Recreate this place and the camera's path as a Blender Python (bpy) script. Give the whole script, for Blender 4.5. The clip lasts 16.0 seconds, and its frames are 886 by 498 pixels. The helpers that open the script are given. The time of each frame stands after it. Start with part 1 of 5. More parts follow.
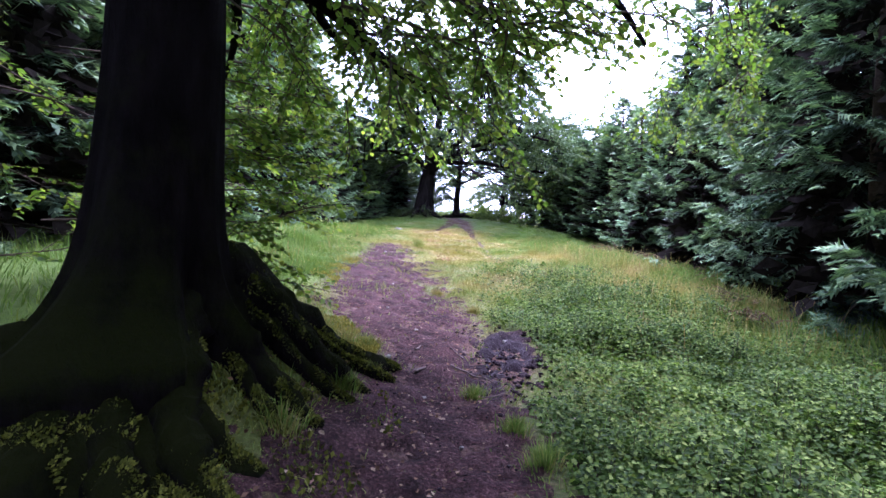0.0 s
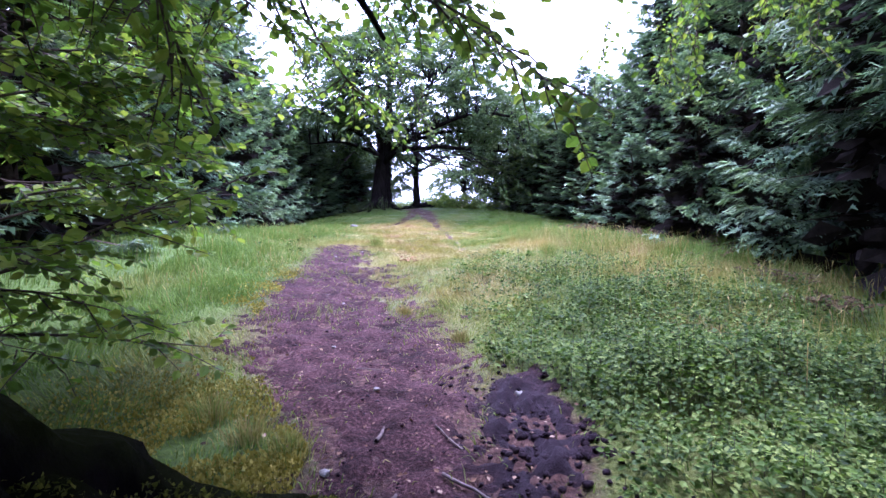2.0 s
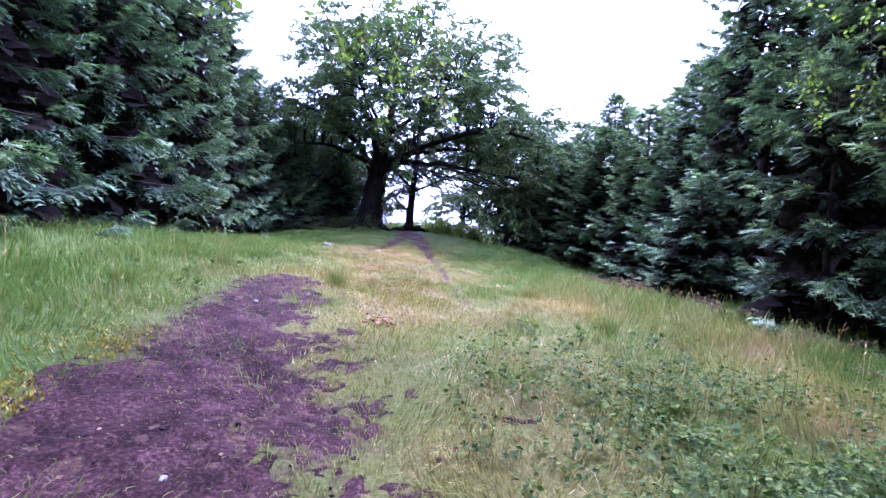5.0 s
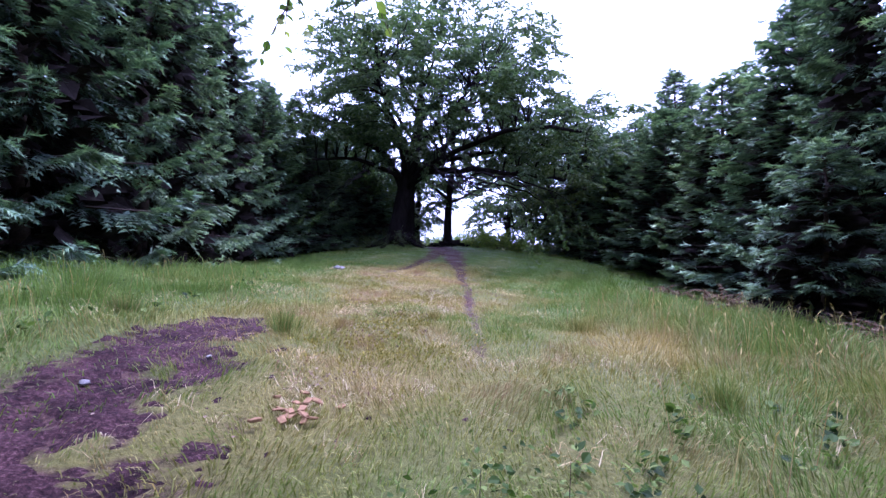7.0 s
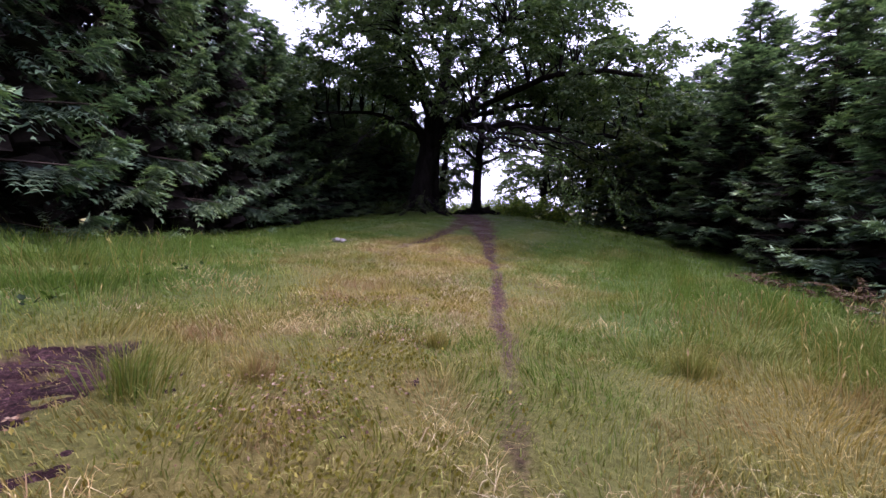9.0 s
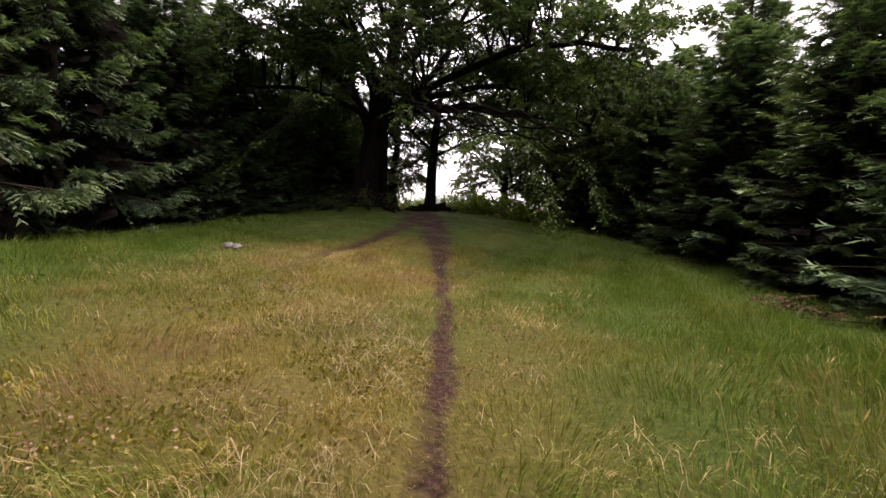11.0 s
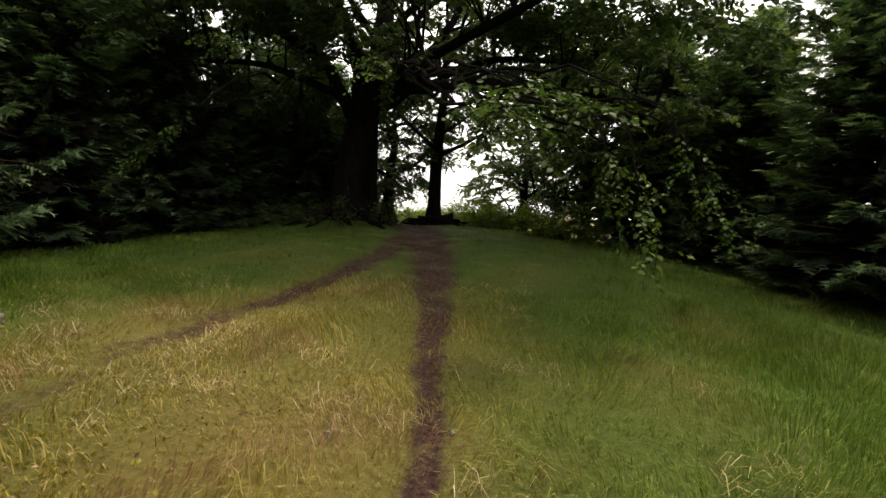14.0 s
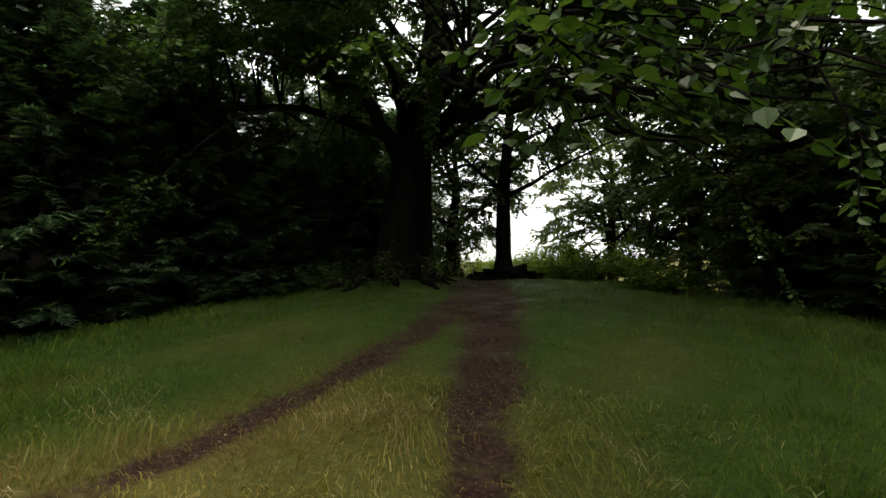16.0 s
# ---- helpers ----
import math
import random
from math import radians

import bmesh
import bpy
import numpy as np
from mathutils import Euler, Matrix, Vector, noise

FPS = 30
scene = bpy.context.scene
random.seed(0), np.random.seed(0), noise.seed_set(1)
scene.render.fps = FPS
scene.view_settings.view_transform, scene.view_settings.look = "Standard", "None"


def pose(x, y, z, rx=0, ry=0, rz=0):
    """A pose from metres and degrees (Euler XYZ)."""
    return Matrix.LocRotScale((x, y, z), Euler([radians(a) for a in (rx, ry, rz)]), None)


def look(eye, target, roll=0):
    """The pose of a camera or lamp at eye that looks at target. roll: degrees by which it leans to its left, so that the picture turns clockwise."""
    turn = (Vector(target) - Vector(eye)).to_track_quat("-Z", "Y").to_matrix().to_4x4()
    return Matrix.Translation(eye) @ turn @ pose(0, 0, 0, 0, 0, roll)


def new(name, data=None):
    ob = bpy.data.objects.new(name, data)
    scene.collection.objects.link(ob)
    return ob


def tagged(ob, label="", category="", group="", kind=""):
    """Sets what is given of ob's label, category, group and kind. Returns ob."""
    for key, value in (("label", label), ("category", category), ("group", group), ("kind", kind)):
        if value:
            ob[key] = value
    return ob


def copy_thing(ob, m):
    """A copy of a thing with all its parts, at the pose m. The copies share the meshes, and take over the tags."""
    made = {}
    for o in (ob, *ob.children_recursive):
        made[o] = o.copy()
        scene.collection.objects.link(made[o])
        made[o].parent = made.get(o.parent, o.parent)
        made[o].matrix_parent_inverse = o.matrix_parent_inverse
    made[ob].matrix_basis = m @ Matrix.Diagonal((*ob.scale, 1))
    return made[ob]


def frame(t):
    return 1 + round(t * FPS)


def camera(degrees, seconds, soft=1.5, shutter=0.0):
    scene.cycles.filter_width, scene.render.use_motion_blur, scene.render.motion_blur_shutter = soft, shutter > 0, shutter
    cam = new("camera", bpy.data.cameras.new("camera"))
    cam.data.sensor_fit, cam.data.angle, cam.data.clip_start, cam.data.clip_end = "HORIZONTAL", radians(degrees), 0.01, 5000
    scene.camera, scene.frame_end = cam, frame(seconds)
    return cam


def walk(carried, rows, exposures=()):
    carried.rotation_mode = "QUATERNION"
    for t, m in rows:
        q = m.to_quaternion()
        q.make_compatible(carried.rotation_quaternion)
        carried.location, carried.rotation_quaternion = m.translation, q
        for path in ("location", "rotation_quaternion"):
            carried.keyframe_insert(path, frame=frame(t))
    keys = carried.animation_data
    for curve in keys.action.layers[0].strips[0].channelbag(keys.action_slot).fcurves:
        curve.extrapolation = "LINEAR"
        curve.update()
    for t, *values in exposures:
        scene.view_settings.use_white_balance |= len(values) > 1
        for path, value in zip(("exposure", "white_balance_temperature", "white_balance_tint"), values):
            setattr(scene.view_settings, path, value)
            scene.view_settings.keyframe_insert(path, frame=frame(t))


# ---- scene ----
cam = camera(86.1, 16.0)
METRES, EYE, TILT, LEAN, TURN = 23.0, 1.5, -2.5, -2.5, 0.0
ROWS = [
    (0.0, 0.0, 0.0, 0.0, 0.0, 0.0, -0.0),
    (0.5, 0.0044, 0.031, -0.0013, 1.17, 2.14, 4.1),
    (1.0, 0.001, 0.0557, -0.0023, -0.16, -3.78, 4.85),
    (1.5, -0.0022, 0.0753, 0.0019, -6.35, -7.66, 4.3),
    (2.0, 0.0002, 0.1015, 0.0054, -4.44, -1.37, 5.33),
    (2.5, 0.0034, 0.1227, 0.0069, -8.94, -2.26, 4.02),
    (3.0, 0.0061, 0.153, 0.0083, -17.45, -3.53, 2.92),
    (3.5, 0.0142, 0.1856, 0.0134, -11.1, 0.96, -9.79),
    (4.0, 0.0114, 0.2149, 0.0133, 2.4, 0.21, -7.86),
    (4.5, 0.0059, 0.2442, 0.0187, -1.48, -2.25, -3.51),
    (5.0, 0.0083, 0.2813, 0.0206, -5.78, 1.64, -1.56),
    (7.5, 0.0531, 0.4274, 0.0296, 1.56, 3.54, 1.98),
    (8.0, 0.0535, 0.4575, 0.0345, -0.88, 1.41, 2.07),
    (8.5, 0.0563, 0.4893, 0.0349, 0.82, 1.15, 3.34),
    (9.0, 0.0542, 0.5229, 0.0385, 4.45, -0.58, 0.57),
    (11.5, 0.068, 0.6853, 0.0517, -1.24, -1.14, 0.08),
    (12.0, 0.0715, 0.7192, 0.0553, 4.35, 5.3, 5.28),
    (12.5, 0.0736, 0.7514, 0.0577, 7.34, 2.66, 3.67),
    (13.0, 0.0714, 0.785, 0.0625, -0.07, 0.3, 2.66),
    (13.5, 0.0751, 0.819, 0.0655, 5.12, 4.36, 5.11),
    (14.0, 0.0731, 0.8532, 0.0691, 0.82, -0.15, 0.13),
    (14.5, 0.0752, 0.8859, 0.0694, 0.55, 3.2, 5.18),
    (15.0, 0.0772, 0.9208, 0.0729, 6.6, 1.95, 1.28),
    (15.5, 0.0779, 0.9468, 0.0778, 4.93, 2.48, 3.99),
    (16.0, 0.0817, 0.9752, 0.0819, 10.48, 6.08, 2.44),
]
EXPOSURES = [(0.0, 2.85, 5050, 38), (1.5, 2.85, 4900, 44), (2.5, 2.85, 4850, 48), (3.5, 2.6, 4800, 50), (5.0, 2.6, 4700, 54), (7.5, 1.8, 4750, 54), (9.0, 1.4, 5600, 46), (12.5, 1.0, 7900, 18), (14.5, 1.0, 7700, 9), (16.0, 0.75, 7400, 4)]
walk(cam, [(t, pose(0, 0, EYE, TILT, LEAN, TURN) @ pose(METRES * x, METRES * y, METRES * z, 90 + pitch, roll, yaw)) for t, x, y, z, yaw, pitch, roll in ROWS], EXPOSURES)

# ---- light: bright overcast sky with a broad soft sun ----
world = bpy.data.worlds.new("overcast_sky")
scene.world = world
world.use_nodes = True
wn = world.node_tree.nodes
wl = world.node_tree.links
sky = wn.new("ShaderNodeTexSky")
sky.sky_type, sky.sun_disc = "NISHITA", False
sky.sun_elevation, sky.sun_rotation = radians(71), radians(27)
sky.air_density, sky.dust_density = 1.0, 4.0
cloud = wn.new("ShaderNodeMix")
cloud.data_type = "RGBA"
cloud.inputs["Factor"].default_value = 0.8
cloud.inputs["B"].default_value = (10.0, 10.5, 11.2, 1)
wl.new(sky.outputs[0], cloud.inputs["A"])
wl.new(cloud.outputs["Result"], wn["Background"].inputs["Color"])
wn["Background"].inputs["Strength"].default_value = 0.115
sun = new("sun", bpy.data.lights.new("sun", "SUN"))
sun.data.energy, sun.data.angle, sun.data.color = 1.5, radians(12), (1, 0.96, 0.88)
sun.matrix_world = look((9, 18, 60), (0, 0, 0))


# ---- materials ----
def material(name):
    m = bpy.data.materials.new(name)
    m.use_nodes = True
    nt = m.node_tree
    return m, nt.nodes, nt.links, nt.nodes["Principled BSDF"]


def ramp(nodes, stops):
    r = nodes.new("ShaderNodeValToRGB")
    while len(r.color_ramp.elements) < len(stops):
        r.color_ramp.elements.new(0.5)
    for e, (p, c) in zip(r.color_ramp.elements, stops):
        e.position, e.color = p, (*c, 1)
    return r


def mixed(nodes, links, fac, a, b, mode="MIX"):
    m = nodes.new("ShaderNodeMix")
    m.data_type, m.blend_type = "RGBA", mode
    for socket, v in ((m.inputs["Factor"], fac), (m.inputs["A"], a), (m.inputs["B"], b)):
        if isinstance(v, (int, float)):
            socket.default_value = v
        elif isinstance(v, tuple):
            socket.default_value = (*v, 1)
        else:
            links.new(v, socket)
    return m.outputs["Result"]


def noise_at(nodes, links, scale, detail=5, rough=0.6, space="Object", stretch=None):
    tc = nodes.new("ShaderNodeTexCoord")
    n = nodes.new("ShaderNodeTexNoise")
    n.inputs["Scale"].default_value, n.inputs["Detail"].default_value, n.inputs["Roughness"].default_value = scale, detail, rough
    src = tc.outputs[space]
    if stretch:
        mp = nodes.new("ShaderNodeMapping")
        mp.inputs["Scale"].default_value = stretch
        links.new(src, mp.inputs["Vector"])
        src = mp.outputs[0]
    links.new(src, n.inputs["Vector"])
    return n.outputs["Fac"]


def bumped(nodes, links, bsdf, height, strength, distance):
    b = nodes.new("ShaderNodeBump")
    b.inputs["Strength"].default_value, b.inputs["Distance"].default_value = strength, distance
    links.new(height, b.inputs["Height"])
    links.new(b.outputs[0], bsdf.inputs["Normal"])


def leaf_material(name, stops, through_light=0.35, rough=0.5, per_tree=False, fresh=None):
    """Leaves: each blade has its own tint, and light passes through it. fresh: inner shade and paler new tips put into
    the colour.
    """
    m, n, l, b = material(name)
    g = n.new("ShaderNodeNewGeometry")
    r = ramp(n, stops)
    l.new(g.outputs["Random Per Island"], r.inputs["Fac"])
    patch = noise_at(n, l, 0.7, 3)
    tone = ramp(n, [(0.3, (0.7, 0.72, 0.75)), (0.7, (1.2, 1.15, 1.0))])
    l.new(patch, tone.inputs["Fac"])
    col = mixed(n, l, 1.0, r.outputs[0], tone.outputs[0], "MULTIPLY")
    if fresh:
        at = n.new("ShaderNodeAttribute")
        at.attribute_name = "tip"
        # Shade inside the bough and pale new growth, both multiplied into the colour.
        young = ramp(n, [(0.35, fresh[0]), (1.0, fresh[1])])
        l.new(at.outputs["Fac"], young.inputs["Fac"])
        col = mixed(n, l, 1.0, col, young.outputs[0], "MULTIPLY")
    if per_tree:
        oi = n.new("ShaderNodeObjectInfo")
        tr = ramp(n, [(0.0, (0.78, 0.85, 0.9)), (1.0, (1.15, 1.1, 1.0))])
        l.new(oi.outputs["Random"], tr.inputs["Fac"])
        col = mixed(n, l, 1.0, col, tr.outputs[0], "MULTIPLY")
    l.new(col, b.inputs["Base Color"])
    b.inputs["Roughness"].default_value = rough
    b.inputs["Specular IOR Level"].default_value = 0.14
    tl = n.new("ShaderNodeBsdfTranslucent")
    l.new(mixed(n, l, 1.0, col, (1.15, 1.3, 0.65), "MULTIPLY"), tl.inputs["Color"])
    mx = n.new("ShaderNodeMixShader")
    mx.inputs[0].default_value = through_light
    l.new(b.outputs[0], mx.inputs[1])
    l.new(tl.outputs[0], mx.inputs[2])
    l.new(mx.outputs[0], n["Material Output"].inputs["Surface"])
    return m


def grass_material(name, greens, straws):
    """Blades between fresh green and dry straw, by the share of dry grass at their place."""
    m, n, l, b = material(name)
    g = n.new("ShaderNodeNewGeometry")
    a = n.new("ShaderNodeAttribute")
    a.attribute_name = "dry"
    rg, rs = ramp(n, greens), ramp(n, straws)
    l.new(g.outputs["Random Per Island"], rg.inputs["Fac"])
    l.new(g.outputs["Random Per Island"], rs.inputs["Fac"])
    col = mixed(n, l, a.outputs["Fac"], rg.outputs[0], rs.outputs[0])
    rust = ramp(n, [(0.50, (0, 0, 0)), (0.60, (0.85, 0.85, 0.85))])
    l.new(noise_at(n, l, 1.1, 6, 0.65), rust.inputs["Fac"])
    amount = n.new("ShaderNodeMath")
    amount.operation = "MULTIPLY"
    l.new(rust.outputs[0], amount.inputs[0])
    l.new(a.outputs["Fac"], amount.inputs[1])
    col = mixed(n, l, amount.outputs[0], col, (0.30, 0.185, 0.095))
    l.new(col, b.inputs["Base Color"])
    b.inputs["Roughness"].default_value = 0.55
    b.inputs["Specular IOR Level"].default_value = 0.14
    tl = n.new("ShaderNodeBsdfTranslucent")
    l.new(col, tl.inputs["Color"])
    mx = n.new("ShaderNodeMixShader")
    mx.inputs[0].default_value = 0.35
    l.new(b.outputs[0], mx.inputs[1])
    l.new(tl.outputs[0], mx.inputs[2])
    l.new(mx.outputs[0], n["Material Output"].inputs["Surface"])
    return m


def plain_material(name, dark, light, scale, rough=0.8, bump=0.5, dist=0.02, stretch=None, moss=None):
    m, n, l, b = material(name)
    f = noise_at(n, l, scale, 8, 0.65, stretch=stretch)
    r = ramp(n, [(0.3, dark), (0.7, light)])
    l.new(f, r.inputs["Fac"])
    col = r.outputs[0]
    if moss:
        g = n.new("ShaderNodeNewGeometry")
        sep = n.new("ShaderNodeSeparateXYZ")
        l.new(g.outputs["Normal"], sep.inputs[0])
        patch = noise_at(n, l, 3.0, 6, 0.7)
        mr = n.new("ShaderNodeMath")
        mr.operation = "MULTIPLY_ADD"
        l.new(sep.outputs["Z"], mr.inputs[0])
        mr.inputs[1].default_value = 0.55
        l.new(patch, mr.inputs[2])
        mm = ramp(n, [(0.55, (0, 0, 0)), (0.85, (1, 1, 1))])
        l.new(mr.outputs[0], mm.inputs["Fac"])
        col = mixed(n, l, mm.outputs[0], col, moss)
    l.new(col, b.inputs["Base Color"])
    b.inputs["Roughness"].default_value = rough
    b.inputs["Specular IOR Level"].default_value = 0.02
    bumped(n, l, b, noise_at(n, l, scale * 4, 8, 0.7, stretch=stretch), bump, dist)
    return m


def ground_material():
    """Thatch of dry and green grass, with trodden earth where the soil is bare."""
    m, n, l, b = material("meadow_and_earth")
    at = n.new("ShaderNodeAttribute")
    at.attribute_name = "soil"
    dry = n.new("ShaderNodeAttribute")
    dry.attribute_name = "dry"
    fine = noise_at(n, l, 22, 8, 0.7)
    big = noise_at(n, l, 1.6, 5)
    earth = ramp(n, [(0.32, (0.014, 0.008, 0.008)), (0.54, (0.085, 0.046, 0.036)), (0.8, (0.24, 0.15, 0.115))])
    l.new(fine, earth.inputs["Fac"])
    green = ramp(n, [(0.25, (0.040, 0.068, 0.014)), (0.75, (0.11, 0.165, 0.034))])
    l.new(fine, green.inputs["Fac"])
    straw = ramp(n, [(0.25, (0.11, 0.088, 0.026)), (0.75, (0.30, 0.235, 0.075))])
    l.new(fine, straw.inputs["Fac"])
    sward = mixed(n, l, dry.outputs["Fac"], green.outputs[0], straw.outputs[0])
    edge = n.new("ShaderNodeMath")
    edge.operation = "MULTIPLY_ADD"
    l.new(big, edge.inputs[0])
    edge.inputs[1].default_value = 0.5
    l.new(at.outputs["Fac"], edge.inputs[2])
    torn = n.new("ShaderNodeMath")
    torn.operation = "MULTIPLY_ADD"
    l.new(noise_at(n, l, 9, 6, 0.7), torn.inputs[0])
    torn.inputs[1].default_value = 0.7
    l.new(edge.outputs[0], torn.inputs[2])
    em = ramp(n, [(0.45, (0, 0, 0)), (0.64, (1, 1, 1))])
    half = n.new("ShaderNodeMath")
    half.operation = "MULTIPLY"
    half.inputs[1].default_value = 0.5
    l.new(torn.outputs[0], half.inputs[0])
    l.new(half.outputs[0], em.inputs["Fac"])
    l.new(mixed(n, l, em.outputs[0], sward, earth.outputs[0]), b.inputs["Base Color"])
    rr = ramp(n, [(0.35, (0.45, 0.45, 0.45)), (0.6, (0.9, 0.9, 0.9))])
    l.new(big, rr.inputs["Fac"])
    l.new(rr.outputs[0], b.inputs["Roughness"])
    b.inputs["Specular IOR Level"].default_value = 0.08
    bumped(n, l, b, fine, 1.0, 0.06)
    return m


def earth_material():
    """Trodden damp earth: purple-brown crumbs, darker and glossier where it is churned to mud."""
    m, n, l, b = material("trodden_earth")
    mud = n.new("ShaderNodeAttribute")
    mud.attribute_name = "mud"
    fine = noise_at(n, l, 38, 10, 0.75)
    big = noise_at(n, l, 3.2, 6, 0.65)
    crumbs = ramp(n, [(0.35, (0.009, 0.005, 0.006)), (0.53, (0.055, 0.028, 0.028)), (0.78, (0.26, 0.165, 0.155))])
    l.new(fine, crumbs.inputs["Fac"])
    tone = ramp(n, [(0.34, (0.34, 0.30, 0.31)), (0.62, (1.25, 1.15, 1.15))])
    l.new(big, tone.inputs["Fac"])
    col = mixed(n, l, 1.0, crumbs.outputs[0], tone.outputs[0], "MULTIPLY")
    wet = ramp(n, [(0.3, (0.005, 0.003, 0.005)), (0.7, (0.030, 0.018, 0.025))])
    l.new(fine, wet.inputs["Fac"])
    l.new(mixed(n, l, mud.outputs["Fac"], col, wet.outputs[0]), b.inputs["Base Color"])
    gloss = n.new("ShaderNodeMapRange")
    gloss.inputs["To Min"].default_value, gloss.inputs["To Max"].default_value = 0.85, 0.6
    l.new(mud.outputs["Fac"], gloss.inputs["Value"])
    l.new(gloss.outputs[0], b.inputs["Roughness"])
    b.inputs["Specular IOR Level"].default_value = 0.08
    bumped(n, l, b, fine, 1.0, 0.03)
    return m


EARTH = earth_material()
GROUND = ground_material()
GRASS = grass_material("meadow_grass", [(0.0, (0.060, 0.115, 0.014)), (0.5, (0.108, 0.195, 0.024)), (1.0, (0.18, 0.27, 0.045))],
                       [(0.0, (0.19, 0.15, 0.024)), (0.5, (0.36, 0.285, 0.065)), (1.0, (0.55, 0.44, 0.17))])
STRAW = leaf_material("bleached_straw", [(0.0, (0.22, 0.14, 0.075)), (0.5, (0.46, 0.35, 0.17)), (1.0, (0.68, 0.58, 0.38))], 0.2, 0.6)
MOSS = leaf_material("moss", [(0.0, (0.035, 0.042, 0.007)), (0.6, (0.085, 0.095, 0.016)), (1.0, (0.17, 0.175, 0.032))], 0.2, 0.9)
# Last pair: inner bough shade to pale new tips, put into the needle colour.
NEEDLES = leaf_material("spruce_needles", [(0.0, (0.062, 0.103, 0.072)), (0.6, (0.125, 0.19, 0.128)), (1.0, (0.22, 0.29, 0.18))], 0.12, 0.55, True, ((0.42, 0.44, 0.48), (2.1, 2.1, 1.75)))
BEECH_LEAF = leaf_material("beech_leaf", [(0.0, (0.06, 0.105, 0.016)), (0.6, (0.115, 0.185, 0.028)), (1.0, (0.24, 0.28, 0.045))], 0.5, 0.45)
OAK_LEAF = leaf_material("oak_leaf", [(0.0, (0.045, 0.075, 0.030)), (0.6, (0.078, 0.118, 0.045)), (1.0, (0.14, 0.175, 0.07))], 0.38, 0.5, True)
LOW_LEAF = leaf_material("old_tree_leaf", [(0.0, (0.036, 0.070, 0.018)), (0.6, (0.060, 0.108, 0.024)), (1.0, (0.11, 0.165, 0.04))], 0.3, 0.45)
HERB_LEAF = leaf_material("bramble_leaf", [(0.0, (0.020, 0.040, 0.009)), (0.6, (0.062, 0.110, 0.019)), (1.0, (0.18, 0.235, 0.06))], 0.35, 0.62)
FERN_LEAF = leaf_material("dead_bracken", [(0.0, (0.07, 0.04, 0.025)), (0.6, (0.13, 0.085, 0.05)), (1.0, (0.26, 0.20, 0.12))], 0.2, 0.8)
LITTER = leaf_material("leaf_litter", [(0.0, (0.07, 0.036, 0.022)), (0.6, (0.19, 0.11, 0.07)), (1.0, (0.36, 0.27, 0.20))], 0.1, 0.7)
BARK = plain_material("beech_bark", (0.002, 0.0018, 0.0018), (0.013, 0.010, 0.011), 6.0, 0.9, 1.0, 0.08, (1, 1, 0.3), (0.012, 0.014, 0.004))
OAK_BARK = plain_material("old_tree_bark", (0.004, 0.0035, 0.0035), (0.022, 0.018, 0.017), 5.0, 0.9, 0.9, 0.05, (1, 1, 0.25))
TWIG = plain_material("twig_bark", (0.03, 0.022, 0.017), (0.10, 0.075, 0.06), 20.0, 0.85, 0.3, 0.005)
MUD = plain_material("wet_mud", (0.006, 0.004, 0.006), (0.030, 0.019, 0.024), 16.0, 0.42, 0.7, 0.02)
# Dark brown of the twig cores added to stand in for inner crown shade.
SHADE_TWIG = plain_material("shade_twig_brown", (0.010, 0.008, 0.007), (0.030, 0.024, 0.020), 6.0, 0.95, 0.3, 0.01)
STONE = plain_material("grey_stone", (0.12, 0.11, 0.10), (0.34, 0.32, 0.30), 9.0, 0.85, 0.6, 0.02)
CHIP = plain_material("cut_wood", (0.15, 0.085, 0.04), (0.33, 0.20, 0.10), 14.0, 0.8, 0.3, 0.004)
STICK = plain_material("weathered_stick", (0.06, 0.045, 0.04), (0.20, 0.16, 0.15), 22.0, 0.85, 0.3, 0.004)


# ---- geometry helpers ----
rng = np.random.default_rng(7)


def tri_mesh(name, v, f, mat, attrs=(), smooth=False):
    me = bpy.data.meshes.new(name)
    v = np.asarray(v, dtype=np.float32).reshape(-1, 3)
    f = np.asarray(f, dtype=np.int32).reshape(-1, 3)
    me.vertices.add(len(v))
    me.vertices.foreach_set("co", v.ravel())
    me.loops.add(len(f) * 3)
    me.loops.foreach_set("vertex_index", f.ravel())
    me.polygons.add(len(f))
    me.polygons.foreach_set("loop_start", np.arange(0, len(f) * 3, 3, dtype=np.int32))
    me.polygons.foreach_set("use_smooth", np.full(len(f), smooth))
    for key, values in attrs:
        a = me.attributes.new(key, "FLOAT", "POINT")
        a.data.foreach_set("value", np.asarray(values, dtype=np.float32))
    me.update(calc_edges=True)
    me.validate()
    me.materials.append(mat)
    return me


class Soup:
    """Gathers triangles of one mesh."""

    def __init__(self):
        self.v, self.f, self.w, self.n = [], [], [], 0

    def add(self, v, f, w=None):
        if w is not None:
            self.w.append(np.asarray(w, dtype=float).ravel())
        self.v.append(np.asarray(v, dtype=float).reshape(-1, 3))
        self.f.append(np.asarray(f).reshape(-1, 3) + self.n)
        self.n += len(self.v[-1])

    def mesh(self, name, mat, smooth=False):
        return tri_mesh(name, np.concatenate(self.v), np.concatenate(self.f), mat, [("tip", np.concatenate(self.w))] if self.w else (), smooth)


def part(name, me, parent, label=""):
    ob = new(name, me)
    ob.parent = parent
    if label:
        tagged(ob, label)
    if name in ("bough_wood", "branch_wood", "shade_twig", "needles", "foliage", "frond", "stem", "moss", "spray_wood", "spray_foliage"):
        tagged(ob, kind="stuff")
    return ob


def unit(a):
    return a / np.maximum(np.linalg.norm(a, axis=-1, keepdims=True), 1e-9)


